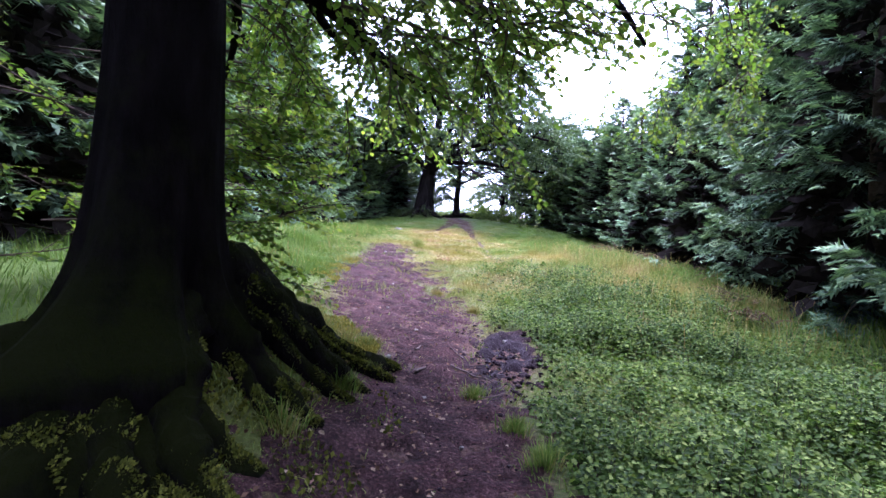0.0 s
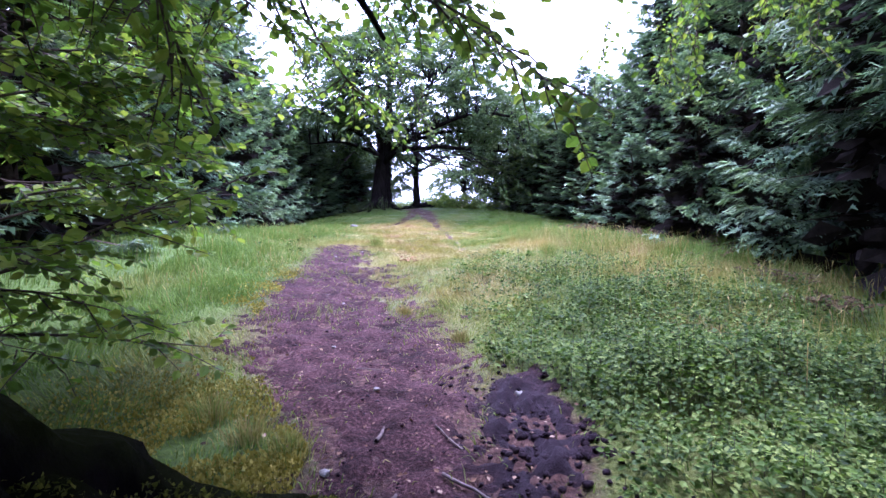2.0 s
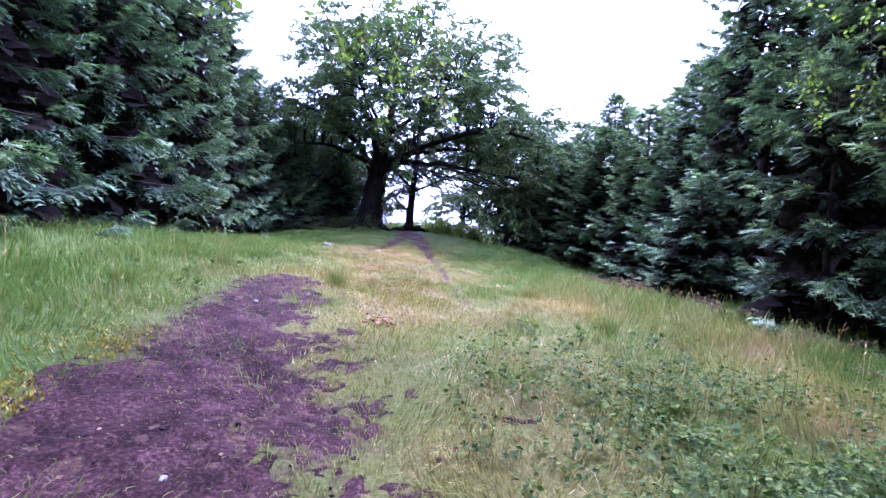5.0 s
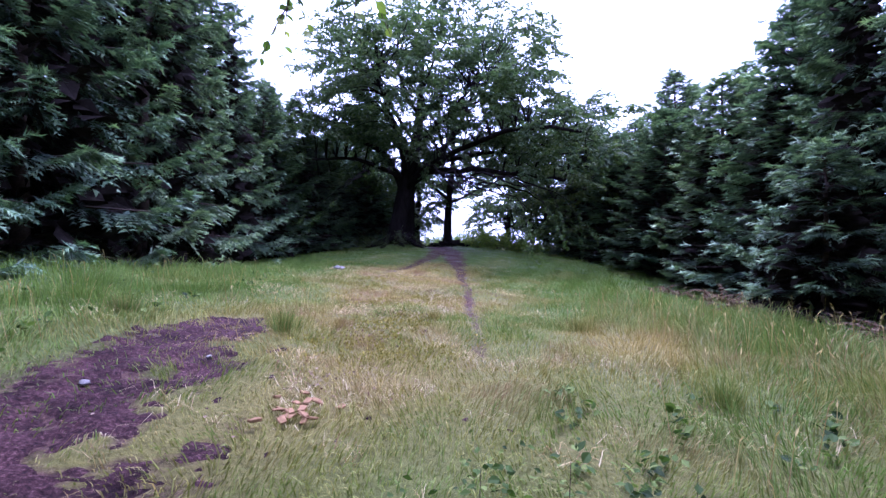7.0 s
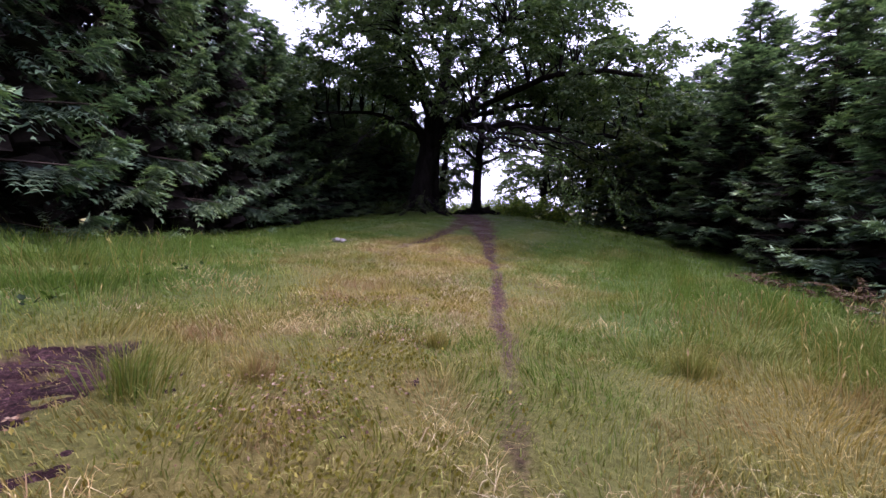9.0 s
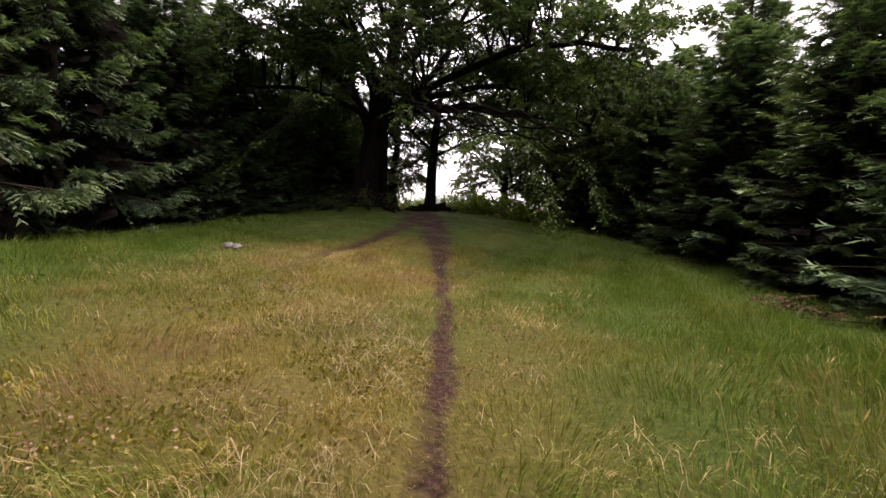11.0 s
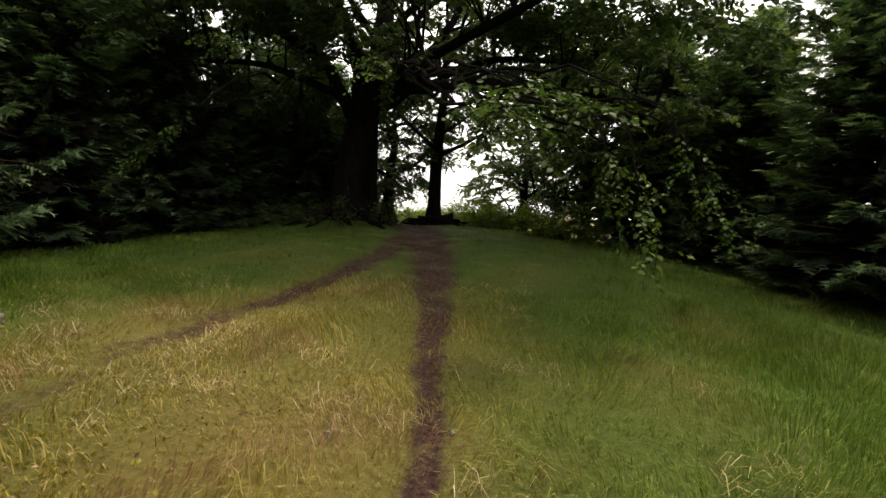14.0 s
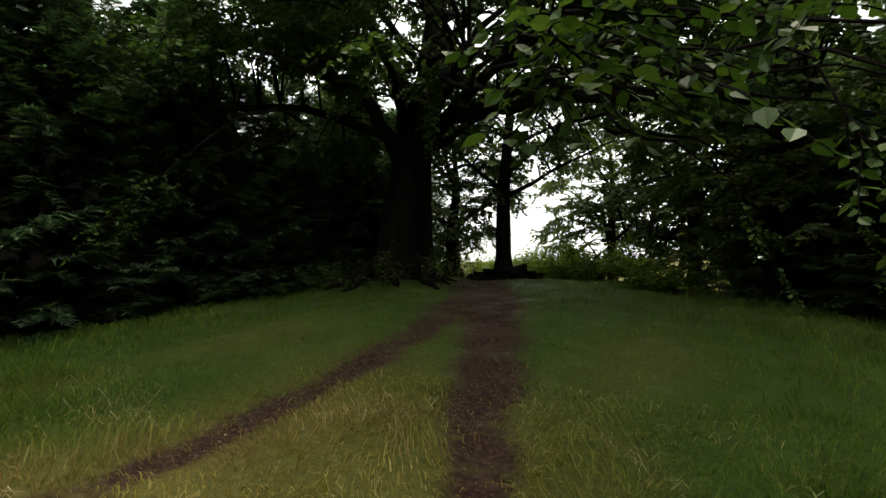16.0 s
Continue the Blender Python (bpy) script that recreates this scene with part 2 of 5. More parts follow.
def tube(points, radii, sides=8, rough=0.0, seed=0):
    """A tapering round limb along points."""
    p = np.asarray(points, float)
    r = np.asarray(radii, float)
    d = unit(np.gradient(p, axis=0))
    ref = np.where(np.abs(d[:, 2:3]) > 0.9, [[1.0, 0, 0]], [[0, 0, 1.0]])
    a = unit(np.cross(d, ref))
    for i in range(1, len(a)):
        k = a[i - 1] - d[i] * np.dot(a[i - 1], d[i])
        a[i] = k / max(np.linalg.norm(k), 1e-9)
    b = np.cross(d, a)
    th = np.linspace(0, 2 * np.pi, sides, endpoint=False)
    ring = a[:, None] * np.cos(th)[None, :, None] + b[:, None] * np.sin(th)[None, :, None]
    rr = r[:, None] * np.ones(sides)
    if rough:
        rr = rr * (1 + rough * np.random.default_rng(seed).normal(size=rr.shape))
    v = p[:, None] + ring * rr[..., None]
    n, s = len(p), sides
    i, j = np.meshgrid(np.arange(n - 1), np.arange(s), indexing="ij")
    q = np.stack([i * s + j, i * s + (j + 1) % s, (i + 1) * s + (j + 1) % s, (i + 1) * s + j], -1).reshape(-1, 4)
    f = np.concatenate([q[:, [0, 1, 2]], q[:, [0, 2, 3]]])
    tip = [[(n - 1) * s + k, (n - 1) * s + (k + 1) % s, (n - 1) * s + (k + 2) % s] for k in range(0, s - 2)]
    return v.reshape(-1, 3), np.concatenate([f, np.array(tip)])


OVATE = np.array([(0, 0, 0), (0.28, 0.30, 0.05), (0.62, 0.32, 0.06), (1, 0, -0.04), (0.62, -0.32, 0.06), (0.28, -0.30, 0.05), (0.45, 0, -0.02)])
OVATE_F = np.array([(0, 6, 1), (1, 6, 2), (2, 6, 3), (3, 6, 4), (4, 6, 5), (5, 6, 0)])
DIAMOND = np.array([(0, 0, 0), (0.5, 0.34, 0.08), (1, 0, -0.03), (0.5, -0.34, 0.08)])
DIAMOND_F = np.array([(0, 2, 1), (0, 3, 2)])


def leaves(soup, at, axis, normal, size, fine=False):
    """Many leaves: their stalk ends, the way they point, the way they face, and their lengths."""
    shape, faces = (OVATE, OVATE_F) if fine else (DIAMOND, DIAMOND_F)
    d = unit(axis)
    side = unit(np.cross(normal, d))
    up = np.cross(d, side)
    v = at[:, None] + size[:, None, None] * (shape[None, :, 0:1] * d[:, None] + shape[None, :, 1:2] * side[:, None] + shape[None, :, 2:3] * up[:, None])
    f = faces[None] + (np.arange(len(at)) * len(shape))[:, None, None]
    soup.add(v, f)


def bend(p0, d0, length, steps, droop, wobble, g):
    """A wandering line from p0 along d0 that turns down (droop) or up (minus)."""
    pts, d = [np.array(p0, float)], np.array(d0, float) / np.linalg.norm(d0)
    for _ in range(steps):
        d = d + g.normal(size=3) * wobble + np.array([0, 0, -droop])
        d = d / np.linalg.norm(d)
        pts.append(pts[-1] + d * length / steps)
    return np.array(pts)


# ---- the lie of the land ----
BX, BY = -2.0, 3.2
PROFILE_Y = np.array([-40, -6, 0, 3, 5.5, 8, 12, 15, 20, 24, 27, 30, 34, 38, 44, 52, 70, 120, 250, 600])
PROFILE_Z = np.array([-1.2, -0.4, -0.05, 0.02, 0.06, 0.27, 0.62, 0.82, 1.02, 1.22, 1.5, 1.95, 2.2, 2.42, 2.35, 1.4, -0.5, 1.0, 9.5, 18.0])
TRACK = np.array([(-0.05, -4, .7), (0.0, 2, .68), (0.0, 4, .62), (0.05, 5.2, .65), (-0.42, 6.5, .82), (-0.8, 8, .92), (-0.92, 10, .85), (-1.12, 12, .7), (-1.38, 14, .5), (-1.45, 15, .25), (-1.4, 15.6, .02)])
RUT = np.array([(1.45, 13.5, .02), (1.5, 15, .11), (1.5, 17, .12), (1.55, 19.5, .10), (1.55, 22.3, .09), (1.5, 25, .18), (1.4, 28, .36), (1.0, 32, .6), (0.4, 36, .7), (-0.2, 40, .4), (-0.5, 44, .1)])
SIDE_RUT = np.array([(-2.4, 15.5, .02), (-1.3, 17.5, .09), (-0.75, 19.9, .12), (-0.9, 22, .16), (-0.75, 23.5, .17), (-0.4, 25.5, .21), (0.0, 27.5, .26), (0.4, 29.5, .32), (0.7, 31.5, .45)])


def along(path, x, y):
    """How far (x, y) lies inside a trodden strip: 1 on its middle, 0 past its edge."""
    cx, w = np.interp(y, path[:, 1], path[:, 0]), np.interp(y, path[:, 1], path[:, 2])
    inside = (y > path[0, 1]) & (y < path[-1, 1])
    return np.where(inside, np.clip(1.35 - 0.7 * np.abs(x - cx) / np.maximum(w, 0.02), 0, 1), 0)


def wave(x, y, s, k):
    return np.sin(x * s + k) * np.sin(y * s * 1.13 + 2.1 * k) + 0.6 * np.sin(x * s * 1.9 - y * s * 0.7 + k * 1.7)


def mud_at(x, y):
    return np.clip(1.4 - np.sqrt(((x - 0.78 - 0.1 * (y - 5.4)) / 0.42) ** 2 + ((y - 5.4) / 1.15) ** 2), 0, 1)


def soil_at(x, y):
    track = along(TRACK, x, y)
    mottle = np.clip((y - 7.5) / 3, 0, 1) * np.clip((x - np.interp(y, TRACK[:, 1], TRACK[:, 0]) + 0.25) / 0.5, 0, 1)
    track = track * (1 - mottle * np.clip(0.36 + 0.7 * value_noise(x, y, 3.3, 9) + 0.4 * value_noise(x, y, 9.0, 8), 0, 0.95))
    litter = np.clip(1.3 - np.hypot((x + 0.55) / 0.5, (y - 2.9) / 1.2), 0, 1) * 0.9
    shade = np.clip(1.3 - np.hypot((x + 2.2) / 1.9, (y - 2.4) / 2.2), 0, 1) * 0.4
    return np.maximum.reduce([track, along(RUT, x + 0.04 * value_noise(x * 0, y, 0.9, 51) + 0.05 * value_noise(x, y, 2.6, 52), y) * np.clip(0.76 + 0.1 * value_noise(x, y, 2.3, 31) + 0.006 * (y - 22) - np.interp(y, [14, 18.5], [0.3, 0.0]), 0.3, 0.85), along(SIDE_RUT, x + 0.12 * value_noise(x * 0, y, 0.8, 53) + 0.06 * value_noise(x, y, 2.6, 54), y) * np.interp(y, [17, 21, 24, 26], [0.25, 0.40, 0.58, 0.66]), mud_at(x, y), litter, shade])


def dry_at(x, y):
    """Share of straw in the grass."""
    mid = np.exp(-((x - 0.3) / 2.4) ** 2) * np.interp(y, [3, 6, 9, 14, 24, 26.5, 29, 33], [0.1, 0.32, 0.45, 0.8, 0.85, 0.45, 0.15, 0.05])
    right = np.exp(-((x - 4.2) / 1.8) ** 2) * np.interp(y, [6, 10, 15, 20], [0.25, 0.45, 0.5, 0.02])
    far = np.clip((y - 55) / 20, 0, 1) * 0.7
    return np.clip(mid + right + far + 0.16 * wave(x, y, 1.3, 0.4) - 0.05, 0, 0.92)


def height(x, y):
    x, y = np.asarray(x, float), np.asarray(y, float)
    z = np.interp(y, PROFILE_Y, PROFILE_Z)
    z = (z + np.interp(y - 1.2, PROFILE_Y, PROFILE_Z) + np.interp(y + 1.2, PROFILE_Y, PROFILE_Z)) / 3
    z = z + np.interp(y, [-5, 6, 12, 20, 31], [0.06, 0.09, 0.12, 0.08, 0.0]) * np.clip(-x, 0, 6)
    z = z - np.interp(y, [0, 10, 20, 24, 30], [0.03, 0.02, 0.08, 0.08, 0.0]) * np.clip(x - 0.3, 0, 2.5)
    z = z - np.interp(y, [18, 24, 30, 40], [0.0, 0.006, 0.009, 0.009]) * np.clip(x - 0.3, -8, 8) ** 2
    z = z - 0.06 * np.clip(np.abs(x) - 12, 0, 60) * np.clip((90 - y) / 40, 0, 1)
    ex, ey = x - BX, y - BY
    z = z + 0.42 * np.exp(-(ex ** 2 + ey ** 2) / 0.9) + 0.30 * np.exp(-((ex * 0.77 + ey * 0.64 - 0.8) ** 2 / 0.5 + (ey * 0.77 - ex * 0.64) ** 2 / 0.12))
    z = z + 0.22 * np.exp(-((x + 1.6) ** 2 + (y - 34.5) ** 2) / 3.5)
    near = np.exp(-((x / 14) ** 2))
    z = z + near * (0.035 * wave(x, y, 1.1, 0.3) + 0.015 * wave(x, y, 3.7, 1.1))
    s = soil_at(x, y)
    z = z - 0.05 * s + s * 0.016 * wave(x, y, 9.0, 0.9) + mud_at(x, y) * 0.02 * wave(x, y, 14.0, 2.2)
    return z


def spread(core, far, step, ratio):
    out = list(np.arange(core[0], core[1] + 1e-6, step))
    s = step
    while out[-1] < far[1]:
        s *= ratio
        out.append(out[-1] + s)
    s = step
    while out[0] > far[0]:
        s *= ratio
        out.insert(0, out[0] - s)
    return np.array(out)


def make_ground():
    xs, ys = spread((-4.5, 6.5), (-900, 900), 0.125, 1.18), spread((0, 30), (-700, 2500), 0.125, 1.18)
    gx, gy = np.meshgrid(xs, ys)
    gz = height(gx, gy)
    n, m = len(xs), len(ys)
    i, j = np.meshgrid(np.arange(m - 1), np.arange(n - 1), indexing="ij")
    a = (i * n + j).ravel()
    f = np.concatenate([np.stack([a, a + 1, a + n + 1], 1), np.stack([a, a + n + 1, a + n], 1)])
    x, y = gx.ravel(), gy.ravel()
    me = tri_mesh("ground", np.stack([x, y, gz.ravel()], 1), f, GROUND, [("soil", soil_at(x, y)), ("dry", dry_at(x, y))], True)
    return tagged(new("ground", me), "grassy hilltop meadow with a trodden purple-brown earth path", "ground", kind="structure")


def value_noise(x, y, scale, seed):
    table = np.random.default_rng(seed).uniform(-1, 1, (64, 64))
    u, v = np.asarray(x) * scale + 31.7, np.asarray(y) * scale + 17.3
    i, j = np.floor(u).astype(int), np.floor(v).astype(int)
    a, b = u - i, v - j
    a, b = a * a * (3 - 2 * a), b * b * (3 - 2 * b)
    t = lambda p, q: table[p % 64, q % 64]
    return (t(i, j) * (1 - a) + t(i + 1, j) * a) * (1 - b) + (t(i, j + 1) * (1 - a) + t(i + 1, j + 1) * a) * b


def make_earth(name, label, x0, x1, y0, y1, step):
    """The trodden earth with its crumbs, hoof marks and churned mud, thinning out under the grass at its edges."""
    xs, ys = np.arange(x0, x1, step), np.arange(y0, y1, step)
    gx, gy = np.meshgrid(xs, ys)
    s, mud = np.where((gx > 0.4) & (gy > 11.5), 0, soil_at(gx, gy)), mud_at(gx, gy)
    edge = s + 0.22 * value_noise(gx, gy, 3.0, 4) + 0.32 * value_noise(gx, gy, 8.0, 5) + 0.34 * value_noise(gx, gy, 17.0, 15)
    rough = 0.5 * value_noise(gx, gy, 4.0, 1) + 0.45 * value_noise(gx, gy, 11.0, 2) + 0.35 * value_noise(gx, gy, 24.0, 3)
    pits = -np.clip(np.abs(value_noise(gx, gy, 6.5, 6)) - 0.45, 0, 1) * 0.07
    gz = height(gx, gy) + np.clip((edge - 0.5) * 0.09, -0.05, 0.016) + np.clip(s, 0, 1) * (0.018 * rough + pits * 0.5) + mud * (0.075 * rough + pits * 1.2)
    n, m = len(xs), len(ys)
    i, j = np.meshgrid(np.arange(m - 1), np.arange(n - 1), indexing="ij")
    a = (i * n + j).ravel()
    inside = np.maximum.reduce([edge.ravel()[a], edge.ravel()[a + 1], edge.ravel()[a + n], edge.ravel()[a + n + 1]]) > 0.2
    a = a[inside]
    f = np.concatenate([np.stack([a, a + 1, a + n + 1], 1), np.stack([a, a + n + 1, a + n], 1)])
    used, inv = np.unique(f, return_inverse=True)
    v = np.stack([gx.ravel(), gy.ravel(), gz.ravel()], 1)[used]
    me = tri_mesh(name, v, inv.reshape(-1, 3), EARTH, [("mud", np.clip(mud.ravel()[used] * 1.2, 0, 1))], True)
    return tagged(new(name, me), label, "path", kind="structure")


make_ground()
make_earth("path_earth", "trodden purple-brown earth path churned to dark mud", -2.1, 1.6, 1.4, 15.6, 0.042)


# ---- grass ----
def make_grass(name, label, x, y, length, width, lean, dry, mat=None, bunch=None):
    n = len(x)
    z = height(x, y)
    az = rng.uniform(0, 2 * np.pi, n)
    out = np.stack([np.cos(az), np.sin(az), np.zeros(n)], 1)
    if bunch is not None:
        out = unit(out * 0.7 + bunch)
    side = np.stack([-out[:, 1], out[:, 0], np.zeros(n)], 1)
    tw = rng.uniform(0, np.pi, n)[:, None]
    side = unit(side * np.cos(tw) + out * np.sin(tw))
    p = np.stack([x, y, z - 0.01], 1)
    up = np.array([0, 0, 1.0])
    L, W, B = length[:, None], width[:, None], lean[:, None]
    mid = p + up * L * 0.55 * (1 - 0.25 * B) + out * L * 0.30 * B
    tip = p + up * L * (1 - 0.62 * B) + out * L * 0.85 * B
    v = np.stack([p - side * W, p + side * W, mid - side * W * 0.7, mid + side * W * 0.7, tip], 1).reshape(-1, 3)
    base = (np.arange(n) * 5)[:, None, None]
    f = (np.array([(0, 1, 3), (0, 3, 2), (2, 3, 4)])[None] + base).reshape(-1, 3)
    me = tri_mesh(name, v, f, mat or GRASS, [("dry", np.repeat(dry, 5))])
    return tagged(new(name, me), label, "grass", kind="stuff")


def scatter(n, x0, x1, y0, y1):
    return rng.uniform(x0, x1, n), rng.uniform(y0, y1, n)


def meadow():
    for k, (n, x0, x1, y0, y1) in enumerate([(56000, -3.2, 5, 2.0, 9), (100000, -4, 6.5, 8, 17), (96000, -4.5, 6.5, 16, 27), (30000, -8, 9, 24, 44), (20000, -9, -3, 3, 30), (18000, 4.5, 9, 3, 30)]):
        x, y = scatter(n, x0, x1, y0, y1)
        s = soil_at(x, y) + 0.22 * wave(x, y, 5.0, 0.2) * 0.6
        keep = rng.uniform(0, 1, n) > np.clip(s * 1.35 - 0.30, 0, np.interp(y, [5, 8, 12], [0.97, 0.86, 0.72]))
        keep &= ~((rng.uniform(0, 1, n) < 0.4) & (np.abs(x - 2.7) < 1.7) & (y < 8))
        x, y = x[keep], y[keep]
        n = len(x)
        share = dry_at(x, y)
        dry = np.clip(share + np.clip(share * 1.6, 0.2, 1) * (0.48 * value_noise(x, y, 0.7, 12) + 0.32 * value_noise(x, y, 2.4, 13)) + rng.normal(0, 0.13, n), 0, 1)
        lush = np.clip((np.abs(x - 0.4) - 2.2) / 2.5, 0, 1)
        tall = 0.105 + np.where(y > 20, 0.05, 0.14) * lush + 0.04 * np.clip(wave(x, y, 2.3, 1.0), -1, 1.4)
        tall = np.where(y > 26, tall * 0.75, tall) * (1 - 0.35 * np.clip(soil_at(x, y) * 1.3, 0, 1)) * (1 + 0.35 * value_noise(x, y, 2.2, 14))
        length = np.clip(tall * rng.lognormal(0, 0.35, n), 0.04, 0.55)
        width = 0.0020 + 0.0020 * rng.uniform(0, 1, n) + (0.0035 if k in (3, 4, 5) else 0.001)
        bunch = np.stack([wave(x, y, 2.9, 0.1), wave(x, y, 3.3, 1.9), np.zeros(n)], 1) * 1.5
        make_grass("meadow_grass", "mixed green and straw-coloured meadow grass", x, y, length, width, np.clip(rng.normal(0.8, 0.22, n) - 0.25 * lush, 0.05, 1.1), dry, bunch=bunch)


def straw():
    """Bleached dead blades lying flat on the sward in patches."""
    n = 60000
    x, y = rng.normal(0.4, 1.9, n), rng.uniform(9, 27, n)
    patch = 0.5 * value_noise(x, y, 0.9, 61) + 0.5 * value_noise(x, y, 2.4, 62) + 0.25 * value_noise(x, y, 7.0, 63)
    keep = (patch > 0.12) & (soil_at(x, y) < 0.35) & (rng.uniform(0, 1, n) < np.interp(y, [9, 14, 24, 27], [0.05, 1, 1, 0.2]))
    x, y = x[keep], y[keep]
    n = len(x)
    make_grass("dead_grass", "pale bleached dead grass lying flat in patches", x, y, rng.uniform(0.10, 0.24, n), rng.uniform(0.002, 0.0038, n), rng.uniform(0.95, 1.35, n), np.ones(n), mat=STRAW)


meadow()
straw()


# ---- spruces ----
def spruce_branch(soup, wood, p0, az, length, pitch, sag, g, fine):
    """One bough: an arching stem with flat side twigs, each fringed with needles."""
    out = np.array([math.cos(az), math.sin(az), 0])
    side = np.array([-math.sin(az), math.cos(az), 0])
    steps = 5
    s = np.linspace(0, 1, steps + 1)
    zed = pitch * s * length - sag * length * np.sin(s * math.pi * 0.75) * s + 0.16 * length * s ** 3
    sway = g.normal(0, 0.05) * length * s ** 2
    stem = p0 + out * (s * length)[:, None] * 0.97 + side * sway[:, None] + np.array([0, 0, 1.0]) * zed[:, None]
    wood.add(*tube(stem[::2] if fine else stem[[0, 5]], np.linspace(0.03, 0.006, 3 if fine else 2) * (0.5 + length / 3), 3))
    count = max(4, int(length / (0.09 if fine else 0.15)))
    t = np.sort(g.uniform(0.22, 0.99, count))
    t = np.concatenate([t, t + 0.01, [1.0]])
    sg = np.concatenate([np.ones(count), -np.ones(count), [0.0]])
    base = np.stack([np.interp(t, s, stem[:, k]) for k in range(3)], 1)
    fwd = unit(np.stack([np.interp(t, s, np.gradient(stem[:, k])) for k in range(3)], 1))
    tl = (0.16 + 0.27 * length * (1.12 - t) * np.minimum(1, t * 2.4)) * g.uniform(0.65, 1.25, len(t))
    tl = np.minimum(tl, 0.95)
    td = unit(fwd * 0.75 + side * (sg * g.uniform(0.6, 1.0, len(t)))[:, None] + np.array([0, 0, 1.0]) * g.normal(-0.20, 0.15, len(t))[:, None])
    k = 7 if fine else 5
    u = (np.arange(k) + 0.3) / k
    ns = unit(np.cross(td, np.array([0, 0, 1.0]) + g.normal(0, 0.25, (len(t), 3))))
    up = np.cross(ns, td)
    nl = (0.15 if fine else 0.23) * g.uniform(0.7, 1.25, (len(t), k))
    w = tl[:, None] / k * (0.5 if fine else 0.62)
    dropping = u[None, :, None] ** 2 * tl[:, None, None] * np.array([0, 0, -0.30])
    root = base[:, None] + td[:, None] * (u[None] * tl[:, None])[..., None] + dropping
    for sign in (1, -1):
        tip = root + (td[:, None] * 0.75 + sign * ns[:, None] * 0.75 + up[:, None] * g.normal(-0.05, 0.3, (len(t), k, 1))) * nl[..., None] * (1.15 - 0.5 * u)[None, :, None]
        tip = tip + np.array([0, 0, -0.02])
        a = root - td[:, None] * w[..., None]
        b = root + td[:, None] * w[..., None]
        v = np.stack([a, b, tip], 2).reshape(-1, 3)
        # Drives colour: bough shade on inner needles, paler new growth at the ends.
        tip_light = np.clip(t, 0, 1)[:, None] * 0.55 + u[None] * 0.45
        soup.add(v, np.arange(len(v)).reshape(-1, 3), np.repeat(tip_light.ravel(), 3))
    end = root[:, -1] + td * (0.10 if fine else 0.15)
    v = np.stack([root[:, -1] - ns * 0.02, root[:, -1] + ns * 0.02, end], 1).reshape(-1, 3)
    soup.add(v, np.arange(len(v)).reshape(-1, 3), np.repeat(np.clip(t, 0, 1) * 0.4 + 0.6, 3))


def make_spruce(label, tall, reach, fine, seed, skirt=0.25):
    g = np.random.default_rng(seed)
    tree = tagged(new("spruce_tree"), label, "tree", "spruces round the clearing")
    zs = np.linspace(0, tall, 12)
    trunk = Soup()
    trunk.add(*tube(np.stack([g.normal(0, 0.02, 12), g.normal(0, 0.02, 12), zs - 0.2], 1), np.linspace(0.17, 0.012, 12) * tall / 12 + 0.01, 8, 0.05, seed))
    part("trunk", trunk.mesh("spruce_trunk", TWIG, True), tree)
    needles, wood = Soup(), Soup()
    z = skirt
    while z < tall - 0.25:
        rel = 1 - z / tall
        n = int(5 + 3.4 * rel)
        a0 = g.uniform(0, 6.28)
        for i in range(n):
            length = reach * (rel ** 0.62) * g.uniform(0.72, 1.18) + 0.16
            pitch = 0.02 + 0.55 * (1 - rel) ** 1.5
            spruce_branch(needles, wood, np.array([0, 0, z + g.uniform(-0.12, 0.12)]), a0 + i * 6.283 / n + g.normal(0, 0.16), length, pitch + g.normal(0, 0.05), 0.30 * rel + 0.06, g, fine)
        z += (0.86 if fine else 0.82) * (0.36 + 0.66 * rel)
    for i in range(4):
        spruce_branch(needles, wood, np.array([0, 0, tall - 0.45 + 0.1 * i]), i * 1.6, 0.22, 1.4, 0, g, fine)
    spruce_branch(needles, wood, np.array([0, 0, tall - 0.6]), 0, 0.12, 5.5, 0, g, fine)
    # Added core of dark twigs: blocks light and supplies the crown's inner shade.
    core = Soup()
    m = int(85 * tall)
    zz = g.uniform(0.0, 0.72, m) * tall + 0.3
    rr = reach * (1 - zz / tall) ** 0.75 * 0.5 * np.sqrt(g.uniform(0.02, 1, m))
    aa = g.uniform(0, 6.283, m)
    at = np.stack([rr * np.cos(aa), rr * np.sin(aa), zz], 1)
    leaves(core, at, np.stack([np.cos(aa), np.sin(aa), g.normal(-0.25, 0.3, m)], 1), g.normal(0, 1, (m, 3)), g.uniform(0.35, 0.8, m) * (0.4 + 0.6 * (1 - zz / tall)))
    part("shade_twig", core.mesh("shade_twig", SHADE_TWIG), tree, "dark twig mass added to block light and deepen the inner shade")
    part("bough_wood", wood.mesh("bough_wood", TWIG), tree)
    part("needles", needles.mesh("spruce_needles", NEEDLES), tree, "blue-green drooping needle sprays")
    return tree


def stand(ob, x, y, turn, scale, lean=0.0, lower=0.05):
    """The pose of a tree on the ground."""
    return Matrix.Translation((x, y, float(height(x, y)) - lower)) @ Matrix.Rotation(radians(lean), 4, "Y") @ Matrix.Rotation(turn, 4, "Z") @ Matrix.Diagonal((max(scale, 0.92) if scale > 0.45 else scale, max(scale, 0.92) if scale > 0.45 else scale, scale * 1.02, 1))


